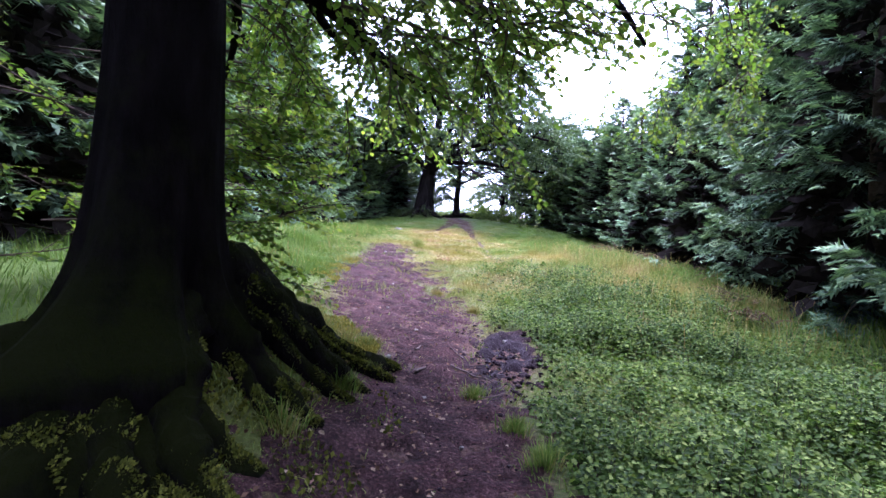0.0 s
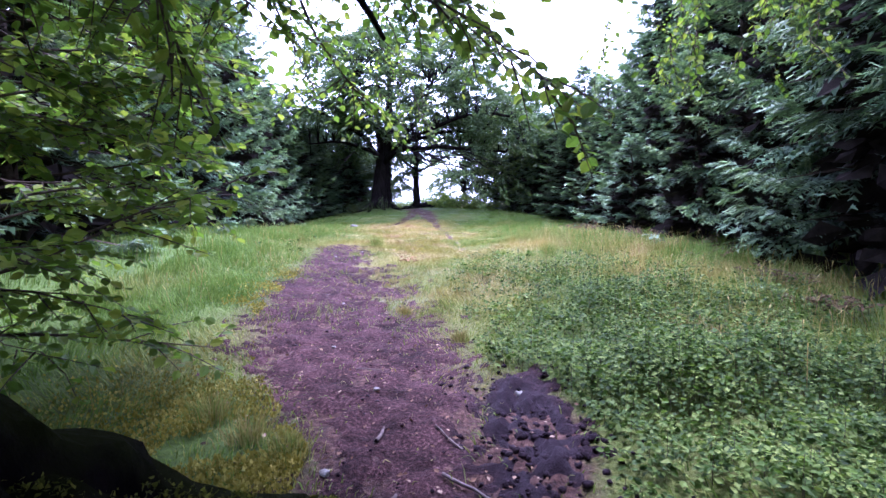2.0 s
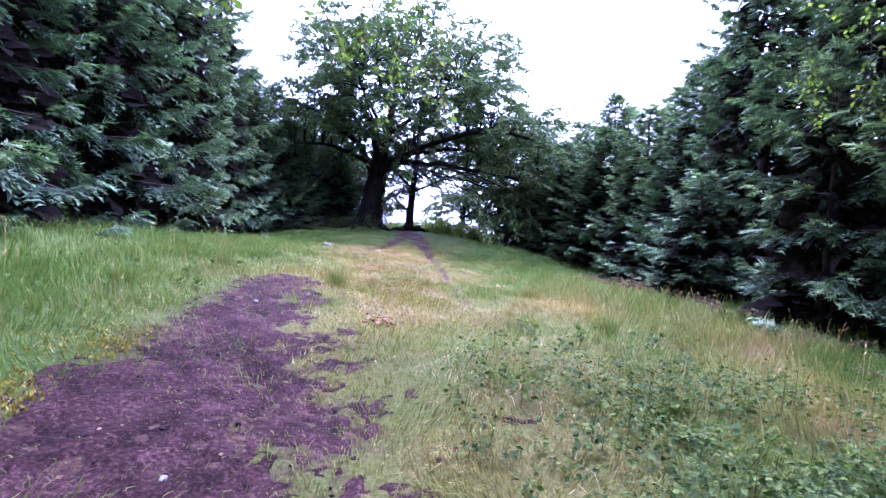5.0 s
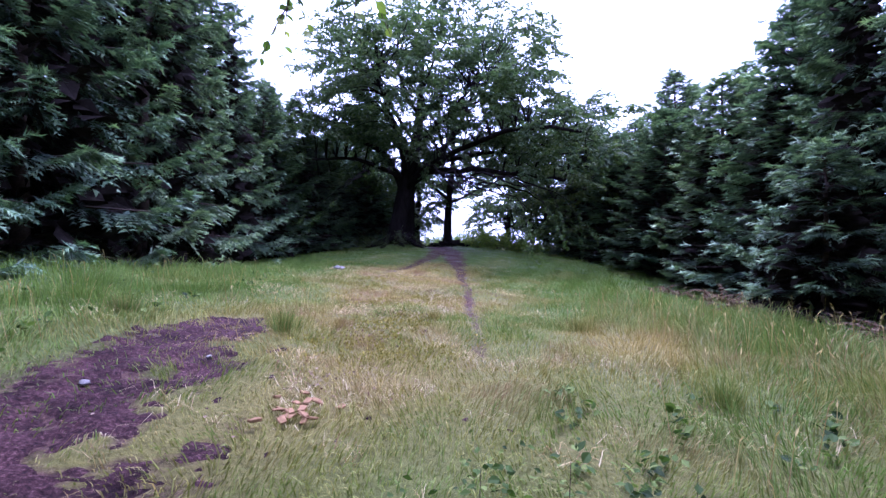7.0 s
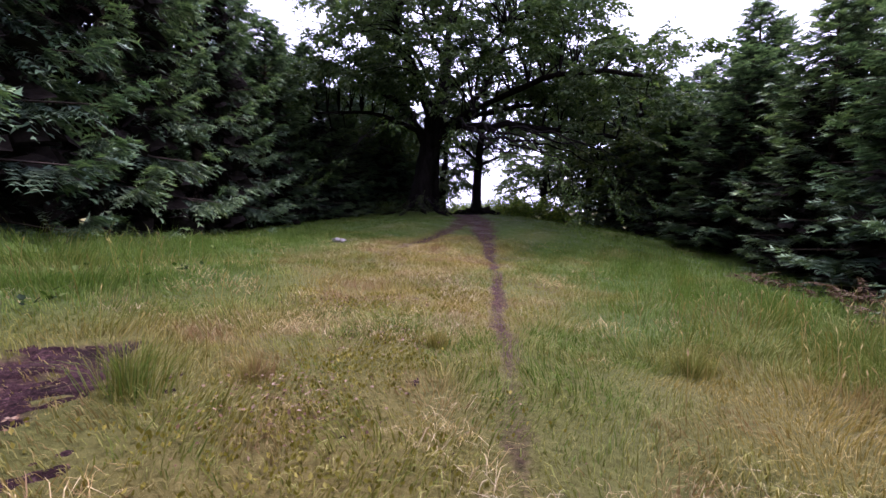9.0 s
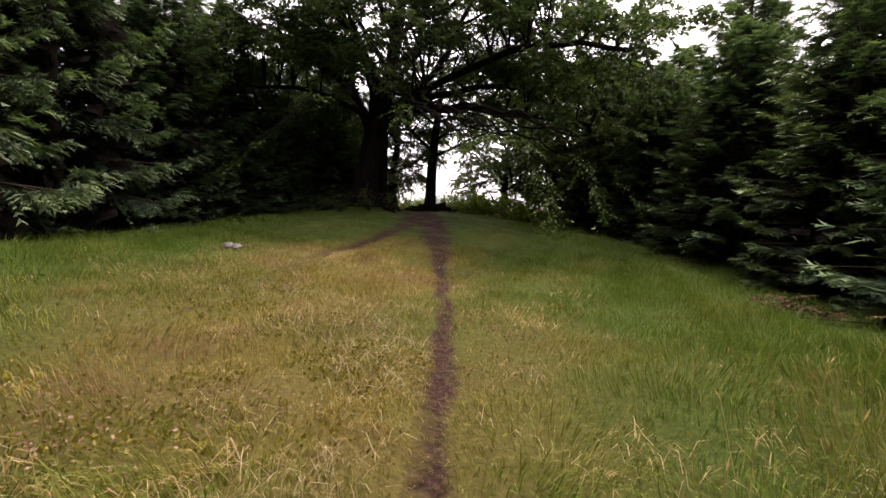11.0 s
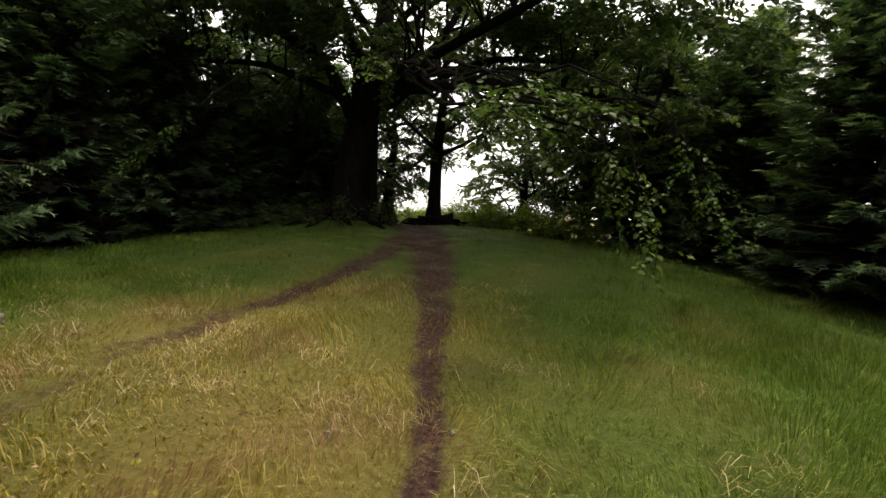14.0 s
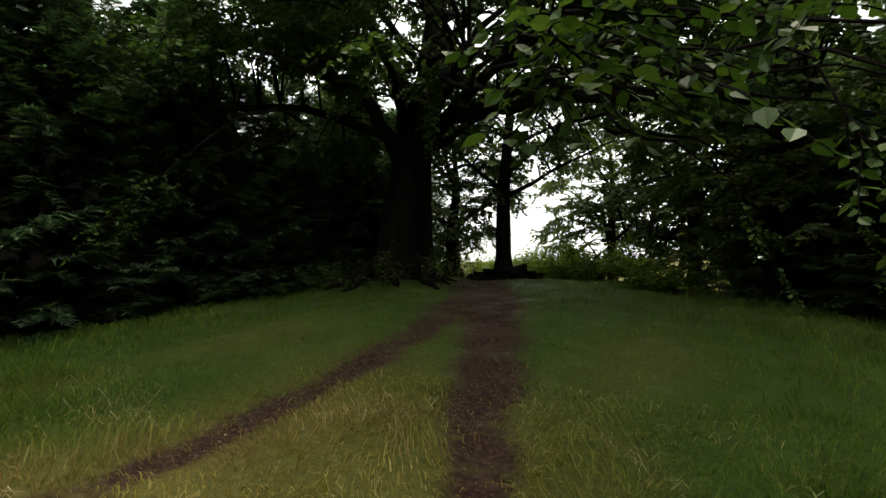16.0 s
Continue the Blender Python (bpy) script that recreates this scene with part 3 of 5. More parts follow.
def spruces():
    fine = [make_spruce("tall blue-green spruce with drooping boughs at the edge of the clearing", 13.0, 3.1, True, 11, 0.6),
            make_spruce("tall dense spruce with layered boughs beside the meadow", 12.0, 3.0, True, 12, 0.5)]
    far = [make_spruce("dark spruce in the plantation behind the meadow", 13.5, 2.9, False, 21, 0.3),
           make_spruce("slender dark spruce in the plantation", 12.0, 2.6, False, 22, 0.3)]
    young = make_spruce("young spruce with a pointed tip at the hem of the wood", 4.8, 1.35, True, 31, 0.15)
    near_places = [(7.7, 8.4, 0.95), (8.6, 11.6, 0.9), (9.6, 14.9, 0.85), (8.0, 5.2, 1.05), (9.9, 18.4, 0.85),
                   (-7.6, 12.2, 1.0), (-8.0, 15.6, 1.05), (-8.0, 19.2, 1.05), (-7.7, 22.6, 1.0), (-7.6, 26.4, 1.02)]
    # Trees at negative y are unseen, added to keep skylight off the start.
    far_places = [(10.2, 21.8, 0.62), (10.4, 25.4, 0.58), (9.9, 29.0, 0.5), (9.4, 32.8, 0.55), (9.0, 36.6, 0.55), (8.2, 1.5, 1.1), (9.5, -2.5, 1.1),
                  (-7.3, 30.0, 0.62), (-6.9, 33.6, 0.58), (-6.2, 37.2, 0.6), (-4.2, 38.8, 0.58), (-5.6, 39.6, 0.62), (-7.2, 42.5, 0.62), (-6.3, 35.2, 0.55), (-4.4, 43.4, 0.56), (-5.0, 41.2, 0.6), (-3.9, 45.5, 0.5), (-8.2, 8.6, 1.0), (-8.6, 5.0, 1.0), (-8.4, 1.0, 1.0),
                  (11.6, 9.8, 1.0), (12.0, 13.2, 0.95), (12.6, 16.8, 0.9), (12.8, 20.4, 0.9), (13.2, 24.2, 0.72), (13.0, 28.0, 0.7), (12.6, 32.0, 0.65), (11.4, 6.2, 1.1), (11.8, 2.4, 1.1),
                  (-10.8, 10.0, 1.1), (-11.0, 14.0, 1.15), (-11.2, 17.8, 1.15), (-11.0, 21.4, 1.1), (-10.6, 25.0, 1.1), (-10.2, 28.8, 1.0), (-9.8, 32.6, 0.65), (-9.2, 36.4, 0.65), (-8.2, 40.4, 0.6), (-11.2, 6.0, 1.1),
                  (-13.8, 16.0, 1.15), (-13.2, 24.0, 1.1), (-12.6, 30.8, 0.95), (-12.0, 36.0, 0.65), (-10.6, 41.5, 0.6), (-8.9, 34.4, 0.62), (-8.8, 30.9, 0.76), (12.4, 36.0, 0.62), (15.4, 14.5, 1.0), (-7.0, 45.0, 0.6),
                  # First nine of this row: unseen light blockers added behind the start.
                  (-4.0, -5.5, 1.0), (4.0, -6.5, 1.0), (0.2, -8.5, 1.0), (-7.4, -3.2, 1.0), (7.0, -3.6, 0.95), (-2.4, -10.5, 1.05), (3.2, -10.8, 1.0), (-6.6, -7.6, 1.05), (7.4, -8.0, 1.0), (11.6, 22.8, 0.63), (11.9, 26.6, 0.64), (11.4, 30.6, 0.68), (10.9, 34.6, 0.6), (10.6, 38.8, 0.6)]
    k = 0
    for kinds, places in ((fine, near_places), (far, far_places)):
        for i, (x, y, sc) in enumerate(places):
            src = kinds[i % 2]
            m = stand(src, x, y, 2.4 * k, sc * (0.94 + 0.12 * ((k * 37) % 10) / 10), ((k * 53) % 7 - 3) * 0.5)
            k += 1
            if i < 2:
                src.matrix_basis = m
            else:
                copy_thing(src, Matrix.Identity(4)).matrix_basis = m
    young.matrix_basis = stand(young, 7.6, 14.0, 0.4, 1.0)
    for x, y, sc in ((7.7, 19.0, 0.4), (7.4, 17.2, 0.62), (6.3, 9.9, 0.33)):
        copy_thing(young, Matrix.Identity(4)).matrix_basis = stand(young, x, y, 3 * sc, sc)


spruces()


# ---- broad-leaved trees ----
def leafy_twig(soup, wood, p0, d0, length, g, leaf, droop=0.05, gap=0.045, fine=True, flat=0.6):
    """A twig with leaves to both sides, in a loose plane."""
    pts = bend(p0, d0, length, 6, droop, 0.10, g)
    if wood is not None:
        if fine:
            wood.add(*tube(pts[::3], np.linspace(0.0055, 0.0018, 3) * (1 + length * 0.6), 3))
    n = max(3, int(length / gap))
    t = np.linspace(0.1, 1, n)
    at = np.stack([np.interp(t, np.linspace(0, 1, 7), pts[:, k]) for k in range(3)], 1)
    fw = unit(pts[-1] - pts[0])[None]
    side = unit(np.cross(fw, [[0, 0, 1.0]]) + 1e-3)
    sg = np.where(np.arange(n) % 2 == 0, 1.0, -1.0)[:, None]
    axis = fw * 0.6 + side * sg + g.normal(0, 0.25, (n, 3)) + np.array([[0, 0, -0.25]])
    normal = np.array([[0, 0, 1.0]]) * flat + g.normal(0, 0.35, (n, 3))
    leaves(soup, at, axis, normal, leaf * g.uniform(0.6, 1.15, n), fine)


def leafy_branch(soup, wood, p0, d0, length, g, leaf, twigs, droop=0.06, twig_len=0.5, fine=True, thick=0.02, hang=0.10, gap=0.045):
    pts = bend(p0, d0, length, 8, droop, 0.09, g)
    wood.add(*tube(pts[::2], np.linspace(thick, thick * 0.22, 5), 4))
    t = np.sort(g.uniform(0.18, 1.0, twigs))
    for i, u in enumerate(t):
        at = np.array([np.interp(u, np.linspace(0, 1, 9), pts[:, k]) for k in range(3)])
        fw = unit(pts[-1] - pts[0])
        sd = np.cross(fw, [0, 0, 1.0])
        d = fw * 0.7 + sd * (1 if i % 2 else -1) * g.uniform(0.5, 1.1) + g.normal(0, 0.25, 3)
        leafy_twig(soup, wood, at, d, twig_len * g.uniform(0.6, 1.3), g, leaf, hang, gap, fine)
    return pts


def limb_tree(name, label, x, y, trunk_pts, trunk_r, limbs, crown, clusters, leaf, seed, twigs=12, spray=1.3, low=1.6, group="", curves=()):
    """A tree: trunk, main limbs, and leafy boughs that fill an uneven crown. Limbs: (start height, azimuth, rise, length, radius);
    crown: its middle and its half widths."""
    g = np.random.default_rng(seed)
    tree = tagged(new(name), label, "tree", group)
    tree.location = (x, y, float(height(x, y)))
    tp = np.asarray(trunk_pts, float)
    hh = np.linspace(0, 1, 28)
    tt = np.linspace(0, 1, len(tp))
    line = np.stack([np.interp(hh, tt, tp[:, k]) for k in range(3)], 1)
    line[1:-1] = (line[:-2] + line[1:-1] + line[2:]) / 3
    v, f = tube(line, np.interp(hh, tt, trunk_r), 18, 0.03, seed)
    th = np.arctan2(v[:, 1], v[:, 0])
    low_part = np.clip(1 - (v[:, 2] + 0.2) / 1.0, 0, 1) ** 2
    grow = 1 + low_part * (0.25 + 0.35 * np.cos(th * 5 + seed))
    v[:, 0] *= grow
    v[:, 1] *= grow
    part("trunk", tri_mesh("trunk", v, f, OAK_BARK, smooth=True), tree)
    leafage, wood = Soup(), Soup()
    joints = [line[line[:, 2] > tp[-1, 2] * 0.55]]
    for start, az, rise, length, radius in limbs:
        p = np.array([np.interp(start, tp[:, 2], tp[:, k]) for k in range(2)] + [start])
        pts = bend(p, (math.cos(az), math.sin(az), rise), length, 12, 0.012, 0.13, g)
        s = Soup()
        s.add(*tube(pts, np.linspace(radius, radius * 0.22, 13), 8, 0.05, seed))
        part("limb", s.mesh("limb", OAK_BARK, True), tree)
        joints.append(pts[4:])
    for points, radius in curves:
        c = np.asarray(points, float)
        u = np.linspace(0, 1, 16)
        pts = np.stack([np.interp(u, np.linspace(0, 1, len(c)), c[:, k]) for k in range(3)], 1)
        pts[1:-1] = (pts[:-2] + pts[1:-1] + pts[2:]) / 3 + g.normal(0, 0.04, (14, 3))
        s = Soup()
        s.add(*tube(pts, np.linspace(radius, radius * 0.4, 16), 9, 0.05, seed))
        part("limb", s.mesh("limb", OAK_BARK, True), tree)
        joints.append(pts[5:])
    joints = np.concatenate(joints)
    crowns = [(np.array(c[:3]), np.array(c[3:6])) for c in ([crown] if len(crown) == 6 else crown)]
    made = 0
    while made < clusters:
        mid, half = crowns[{3: 2, 4: 1, 9: 1}.get(made % 10, 0) if len(crowns) > 1 else 0]
        d = unit(g.normal(size=3))
        r = g.uniform(0.45, 1.04) * (1 + 0.14 * math.sin(d[0] * 5 + seed) * math.cos(d[2] * 4 + 2 * d[1]))
        p = mid + half * d * r
        floor = low + (1.1 if low > 2 and abs(p[0]) < 2.6 else 0.0)
        if p[2] < floor:
            continue
        if len(crowns) > 1 and ((p[1] < 0.5 and abs(p[0] - 0.6) < 4.8 and p[2] < 4.3 - 0.16 * p[1]) or (p[1] > 0.5 and p[2] < 9 and g.uniform() < 0.6)):
            continue
        near = joints[np.argmin(((joints - p) ** 2).sum(1) + 6 * np.clip(joints[:, 2] - p[2], 0, 9))]
        if len(crowns) > 1 and np.linalg.norm(near - p) > 2.9:
            continue
        made += 1
        sag = np.array([0, 0, 0.12 * np.linalg.norm(p - near)])
        start = near + (p - near) * 0.85
        u = np.linspace(0, 1, 5)[:, None]
        bow = near + (start - near) * u + sag * np.sin(u * math.pi)
        wood.add(*tube(bow, np.linspace(0.035, 0.012, 5), 4))
        leafy_branch(leafage, wood, start, unit(p - near) * 0.5 + d * np.array([1, 1, 0.35]) + g.normal(0, 0.25, 3), spray * g.uniform(0.7, 1.25), g, leaf, twigs, 0.05, 0.62, False, 0.014, 0.07, 0.052)
    part("branch_wood", wood.mesh("branch_wood", OAK_BARK), tree)
    part("foliage", leafage.mesh("foliage", OAK_LEAF), tree, "many small green leaves with gaps of sky")
    return tree


def hill_trees():
    main = [(3.0, 0.8, 0.5, 6.0, 0.15), (3.3, 3.9, 0.6, 6.0, 0.15), (3.0, 5.25, 0.35, 6.5, 0.14), (3.4, 4.6, 0.7, 6.0, 0.13),
            (4.4, 2.2, 0.8, 6.0, 0.14), (4.6, 0.35, 0.9, 6.2, 0.14), (5.2, 5.7, 1.1, 6.0, 0.13), (5.4, 3.3, 1.0, 5.4, 0.12), (6.4, 1.3, 1.4, 5.0, 0.11), (6.8, 4.2, 1.4, 5.0, 0.11), (7.8, 2.6, 1.5, 4.4, 0.09), (8.0, 0.1, 1.4, 4.6, 0.09)]
    forks = [([(0.4, 0, 2.7), (1.2, -1.1, 3.5), (2.6, -2.2, 3.5), (4.4, -2.9, 3.4), (6.6, -3.3, 3.1), (8.0, -3.4, 2.9)], 0.19),
             ([(0.3, 0, 2.6), (-0.3, -0.3, 4.1), (-1.1, -0.5, 5.0), (-2.4, -0.8, 5.5), (-3.6, -1.0, 6.3), (-5.3, -1.2, 6.6)], 0.21),
             ([(0.4, 0, 2.9), (0.15, -0.3, 4.9), (-0.2, -0.5, 6.2), (-1.4, -0.8, 7.4), (-2.8, -1.0, 8.0)], 0.19),
             ([(0.5, 0, 3.0), (1.5, 0.1, 4.4), (2.5, 0.2, 5.3), (3.4, 0.3, 6.8), (4.0, 0.3, 8.4)], 0.2),
             ([(0.4, 0, 2.8), (1.5, -0.6, 4.0), (3.0, -0.8, 4.4), (5.0, -1.2, 4.7), (7.0, -1.2, 4.6)], 0.17),
             ([(0.5, 0, 3.0), (2.5, -2.0, 4.3), (4.8, -4.2, 4.9), (6.6, -5.6, 4.8), (8.2, -6.2, 4.4)], 0.15)]
    tree = limb_tree("old_tree", "old spreading broad-leaved tree with a dark forked trunk on the hilltop", -1.6, 34.5,
                     [(-0.1, 0, -0.4), (-0.02, 0, 0.5), (0.1, 0, 1.6), (0.4, 0, 3.1), (0.8, 0.1, 5.0), (1.05, 0.2, 7.6), (1.2, 0.2, 10.6)], [0.64, 0.54, 0.45, 0.46, 0.27, 0.17, 0.07],
                     main, [(2.0, -0.8, 7.2, 6.2, 6.9, 5.2), (-3.6, -0.6, 4.2, 4.0, 3.8, 2.3), (6.4, -4.0, 4.8, 3.3, 3.0, 1.7)], 680, 0.18, 41, 15, 1.5, 2.1, "trees on the hilltop", forks)
    s = Soup()
    s.add(*tube(np.array([(0.55, 0.9, -0.4), (0.5, 0.85, 1.2), (0.55, 0.8, 3.0), (0.9, 0.8, 5.5), (1.2, 0.9, 8.0)]), [0.36, 0.28, 0.24, 0.18, 0.08], 14, 0.04, 3))
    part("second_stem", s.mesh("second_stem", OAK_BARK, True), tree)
    g = np.random.default_rng(44)
    for i, az in enumerate((2.6, 3.3, 3.9, 4.4, 4.9, 5.4, 6.0, 0.5)):
        t = np.linspace(0, 1, 12)
        reach = g.uniform(1.3, 2.1)
        px = math.cos(az) * (0.25 + reach * t) + 0.12 * np.sin(t * 4 + i)
        py = math.sin(az) * (0.25 + reach * t) + 0.12 * np.cos(t * 3 + i)
        rad = 0.17 * (1.1 - 0.8 * t)
        pz = height(px - 1.6, py + 34.5) - tree.location.z + 0.55 * (1 - t) ** 2.4 + rad * (0.5 - 0.9 * t ** 2)
        s = Soup()
        s.add(*tube(np.stack([px, py, pz], 1), rad, 9, 0.08, i))
        part("root", s.mesh("old_tree_root", OAK_BARK, True), tree, "dark gnarled surface root")
    limb_tree("slender_tree", "slender dark tree with fine open branches on the crest", 1.0, 38.0,
              [(0, 0, -0.3), (0.0, 0, 1.0), (0.05, 0, 3.0), (0.3, 0, 5.5), (0.2, 0, 8.5)], [0.36, 0.25, 0.2, 0.13, 0.04],
              [(2.6, 0.0, 0.6, 4.2, 0.08), (2.9, 3.0, 0.9, 3.4, 0.08), (3.4, 5.8, 0.5, 4.2, 0.07), (4.2, 0.4, 0.7, 4.0, 0.06), (4.6, 2.7, 0.9, 3.4, 0.06), (5.6, 1.2, 1.0, 3.0, 0.05), (6.0, 4.0, 1.1, 3.0, 0.05), (7.2, 0.2, 1.0, 2.4, 0.04)],
              (0.9, 0, 6.4, 3.6, 3.0, 3.4), 80, 0.15, 42, 9, 1.0, 2.4, "trees on the hilltop")
    limb_tree("forked_tree", "short dark forked tree behind the old tree", -1.1, 40.6,
              [(0, 0, -0.3), (0.0, 0, 0.8), (0.0, 0, 2.0), (0.2, 0, 3.4), (0.1, 0, 5.4)], [0.42, 0.27, 0.22, 0.15, 0.04],
              [(1.9, 0.3, 0.8, 3.2, 0.11), (2.0, 2.9, 0.9, 3.2, 0.11), (2.6, 5.0, 0.7, 3.2, 0.09), (3.2, 1.5, 0.9, 3.0, 0.08), (3.6, 3.6, 0.8, 3.0, 0.08), (4.5, 0.4, 1.0, 2.6, 0.06)],
              (0.1, 0, 3.7, 2.4, 2.2, 2.4), 150, 0.17, 43, 10, 1.0, 0.3, "trees on the hilltop")
    for k, (x, y, h) in enumerate(((7.4, 40.0, 8.5), (10.0, 43.0, 10.0), (5.6, 45.5, 8.0), (12.8, 45.5, 10.5), (8.6, 35.6, 8.0))):
        lim = [(0.12 * h + 0.07 * h * i, 2.4 * i + k, 0.35 + 0.12 * i, 0.36 * h * (1 - 0.05 * i), 0.09) for i in range(9)]
        limb_tree("hedge_tree", "dense bushy broad-leaved tree at the edge of the wood", x, y,
                  [(0, 0, -0.3), (0, 0, 0.3 * h), (0.1, 0, 0.6 * h), (0, 0, 0.92 * h)], [0.26, 0.18, 0.11, 0.03],
                  lim, (0, 0, 0.53 * h, 0.36 * h, 0.34 * h, 0.48 * h), 150, 0.22, 50 + k, 9, 1.3, 0.3, "bushy trees behind the hilltop")


hill_trees()


# ---- the old beech beside the start of the path ----
ROOTS = [(-0.45, 4.75, .17), (-0.62, 3.95, .14), (-0.95, 2.2, .18), (-1.6, 1.55, .20), (-3.1, 1.9, .16), (-3.4, 3.9, .15), (-2.1, 5.2, .15), (-0.75, 3.2, .12), (-2.35, 1.6, .17), (-1.15, 1.75, .15), (-2.0, 1.35, .15)]


def beech():
    g = np.random.default_rng(61)
    z0 = float(height(BX, BY))
    tree = tagged(new("beech_tree"), "massive dark-trunked old beech with mossy spreading roots beside the path", "tree")
    tree.location = (BX, BY, 0)
    sides, rows = 56, 46
    th = np.linspace(0, 2 * math.pi, sides, endpoint=False)
    zs = np.linspace(0, 1, rows) ** 1.5 * 7.6 - 0.35
    aims = [math.atan2(ry - BY, rx - BX) for rx, ry, _ in ROOTS]
    v = []
    for z in zs:
        low = math.exp(-max(z, 0) / 0.30)
        r = np.full(sides, 0.335 - 0.008 * max(z, 0)) + 0.05 * low
        for a, (_, _, w) in zip(aims, ROOTS):
            dd = np.angle(np.exp(1j * (th - a)))
            r = r + (0.34 * low * np.exp(-(dd / 0.2) ** 2) + 0.07 * math.exp(-max(z, 0) / 1.8) * np.exp(-(dd / 0.3) ** 2))
        r = r * (1 + 0.03 * np.sin(th * 3 + z * 1.1) + 0.025 * np.sin(th * 7 - z * 1.3) + 0.012 * np.sin(th * 17 + 2.0 * math.sin(z * 2)))
        cx, cy = 0.035 * z + 0.03 * math.sin(z), 0.02 * z
        v.append(np.stack([cx + r * np.cos(th), cy + r * np.sin(th), np.full(sides, z0 + z)], 1))
    v = np.concatenate(v)
    i, j = np.meshgrid(np.arange(rows - 1), np.arange(sides), indexing="ij")
    q = np.stack([i * sides + j, i * sides + (j + 1) % sides, (i + 1) * sides + (j + 1) % sides, (i + 1) * sides + j], -1).reshape(-1, 4)
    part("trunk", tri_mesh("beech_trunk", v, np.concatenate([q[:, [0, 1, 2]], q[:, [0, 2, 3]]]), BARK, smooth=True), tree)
    moss = Soup()
    for k, (rx, ry, w) in enumerate(ROOTS):
        for fork in (-1, 0, 1):
            t = np.linspace(0, 1, 26)
            dx, dy = rx - BX, ry - BY
            n = math.hypot(dx, dy)
            bow = (0.10 * np.sin(t * math.pi * 1.3 + k) + fork * 0.24 * t ** 1.5)
            px = dx * (0.2 + 0.8 * t) * (1 - 0.12 * abs(fork)) - dy / n * bow
            py = dy * (0.2 + 0.8 * t) * (1 - 0.12 * abs(fork)) + dx / n * bow
            rad = w * (1.15 - 0.72 * t) * (1 - 0.25 * abs(fork)) * (1 + 0.12 * np.sin(t * 17 + k + fork))
            gz = height(px + BX, py + BY)
            pz = gz + (0.30 if k < 2 else 0.12) * (1 - t) ** 1.2 * (1 - 0.5 * abs(fork)) + rad * (0.55 - 0.9 * t ** 3) + 0.02 * np.sin(t * 9 + k)
            s = Soup()
            vv, ff = tube(np.stack([px, py, pz], 1), rad * (1 + 0.10 * np.sin(t * 31 + 2 * k)), 14, 0.10, k * 3 + fork + 1)
            s.add(vv, ff)
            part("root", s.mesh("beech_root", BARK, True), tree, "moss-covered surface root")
            m = 3200
            u = g.uniform(0.05, 1, m)
            c = np.stack([np.interp(u, t, px), np.interp(u, t, py), np.interp(u, t, pz)], 1)
            rr = np.interp(u, t, rad)
            a = g.normal(0, 0.8, m)
            sd = np.array([-dy / n, dx / n, 0])
            nrm = np.cos(a)[:, None] * np.array([0, 0, 1.0]) + np.sin(a)[:, None] * sd
            keep = wave(c[:, 0] * 3, c[:, 1] * 3, 2.0, 0.5) > -0.5
            c, nrm, rr = c[keep], nrm[keep], rr[keep]
            leaves(moss, c + nrm * (rr * 0.96)[:, None], nrm + g.normal(0, 0.45, c.shape), g.normal(0, 1, c.shape), g.uniform(0.012, 0.036, len(c)))
    m = 12000
    a, r = g.uniform(0, 6.283, m), g.uniform(0.3, 1.75, m)
    px, py = r * np.cos(a), r * np.sin(a)
    keep = value_noise(px, py, 2.5, 64) + 0.4 * value_noise(px, py, 8.0, 65) > -0.25
    px, py = px[keep], py[keep]
    at = np.stack([px, py, height(px + BX, py + BY) + g.uniform(0, 0.02, len(px))], 1)
    leaves(moss, at, g.normal(0, 0.5, at.shape) + np.array([[0, 0, 1.0]]), g.normal(0, 1, at.shape), g.uniform(0.02, 0.05, len(px)))
    part("moss", moss.mesh("root_moss", MOSS), tree, "yellow-green moss on the roots")
    crown, wood = Soup(), Soup()
    limbs = [(2.9, 0.60, 0.12, 3.6, 0.11), (2.9, 0.95, 0.10, 3.6, 0.11), (3.0, 1.3, 0.10, 3.2, 0.11), (3.2, 1.8, 0.15, 3.4, 0.11), (3.2, 0.25, 0.14, 4.4, 0.12), (3.6, 2.5, 0.2, 4.5, 0.11), (3.4, 0.75, 0.22, 4.2, 0.12), (3.3, 5.9, 0.15, 4.4, 0.11),
             (4.0, 5.5, 0.3, 5.5, 0.11), (4.2, 4.6, 0.35, 5.0, 0.1), (4.0, 1.15, 0.30, 4.4, 0.12), (4.3, 0.45, 0.3, 5.0, 0.12), (4.6, 1.6, 0.5, 5.0, 0.11), (4.4, 3.4, 0.4, 5.0, 0.1), (4.2, 3.9, 0.3, 5.0, 0.1), (5.0, 1.35, 0.20, 9.6, 0.09), (5.0, 0.75, 0.12, 11.0, 0.09), (5.4, 0.2, 0.8, 6.0, 0.1), (5.4, 5.2, 0.8, 6.0, 0.1), (5.6, 2.2, 0.9, 6.0, 0.1), (5.2, 4.2, 0.7, 6.0, 0.1), (5.6, 0.9, 0.9, 5.5, 0.1), (5.8, 5.8, 0.7, 6.0, 0.1), (6.2, 3.2, 1.0, 5.5, 0.1)]
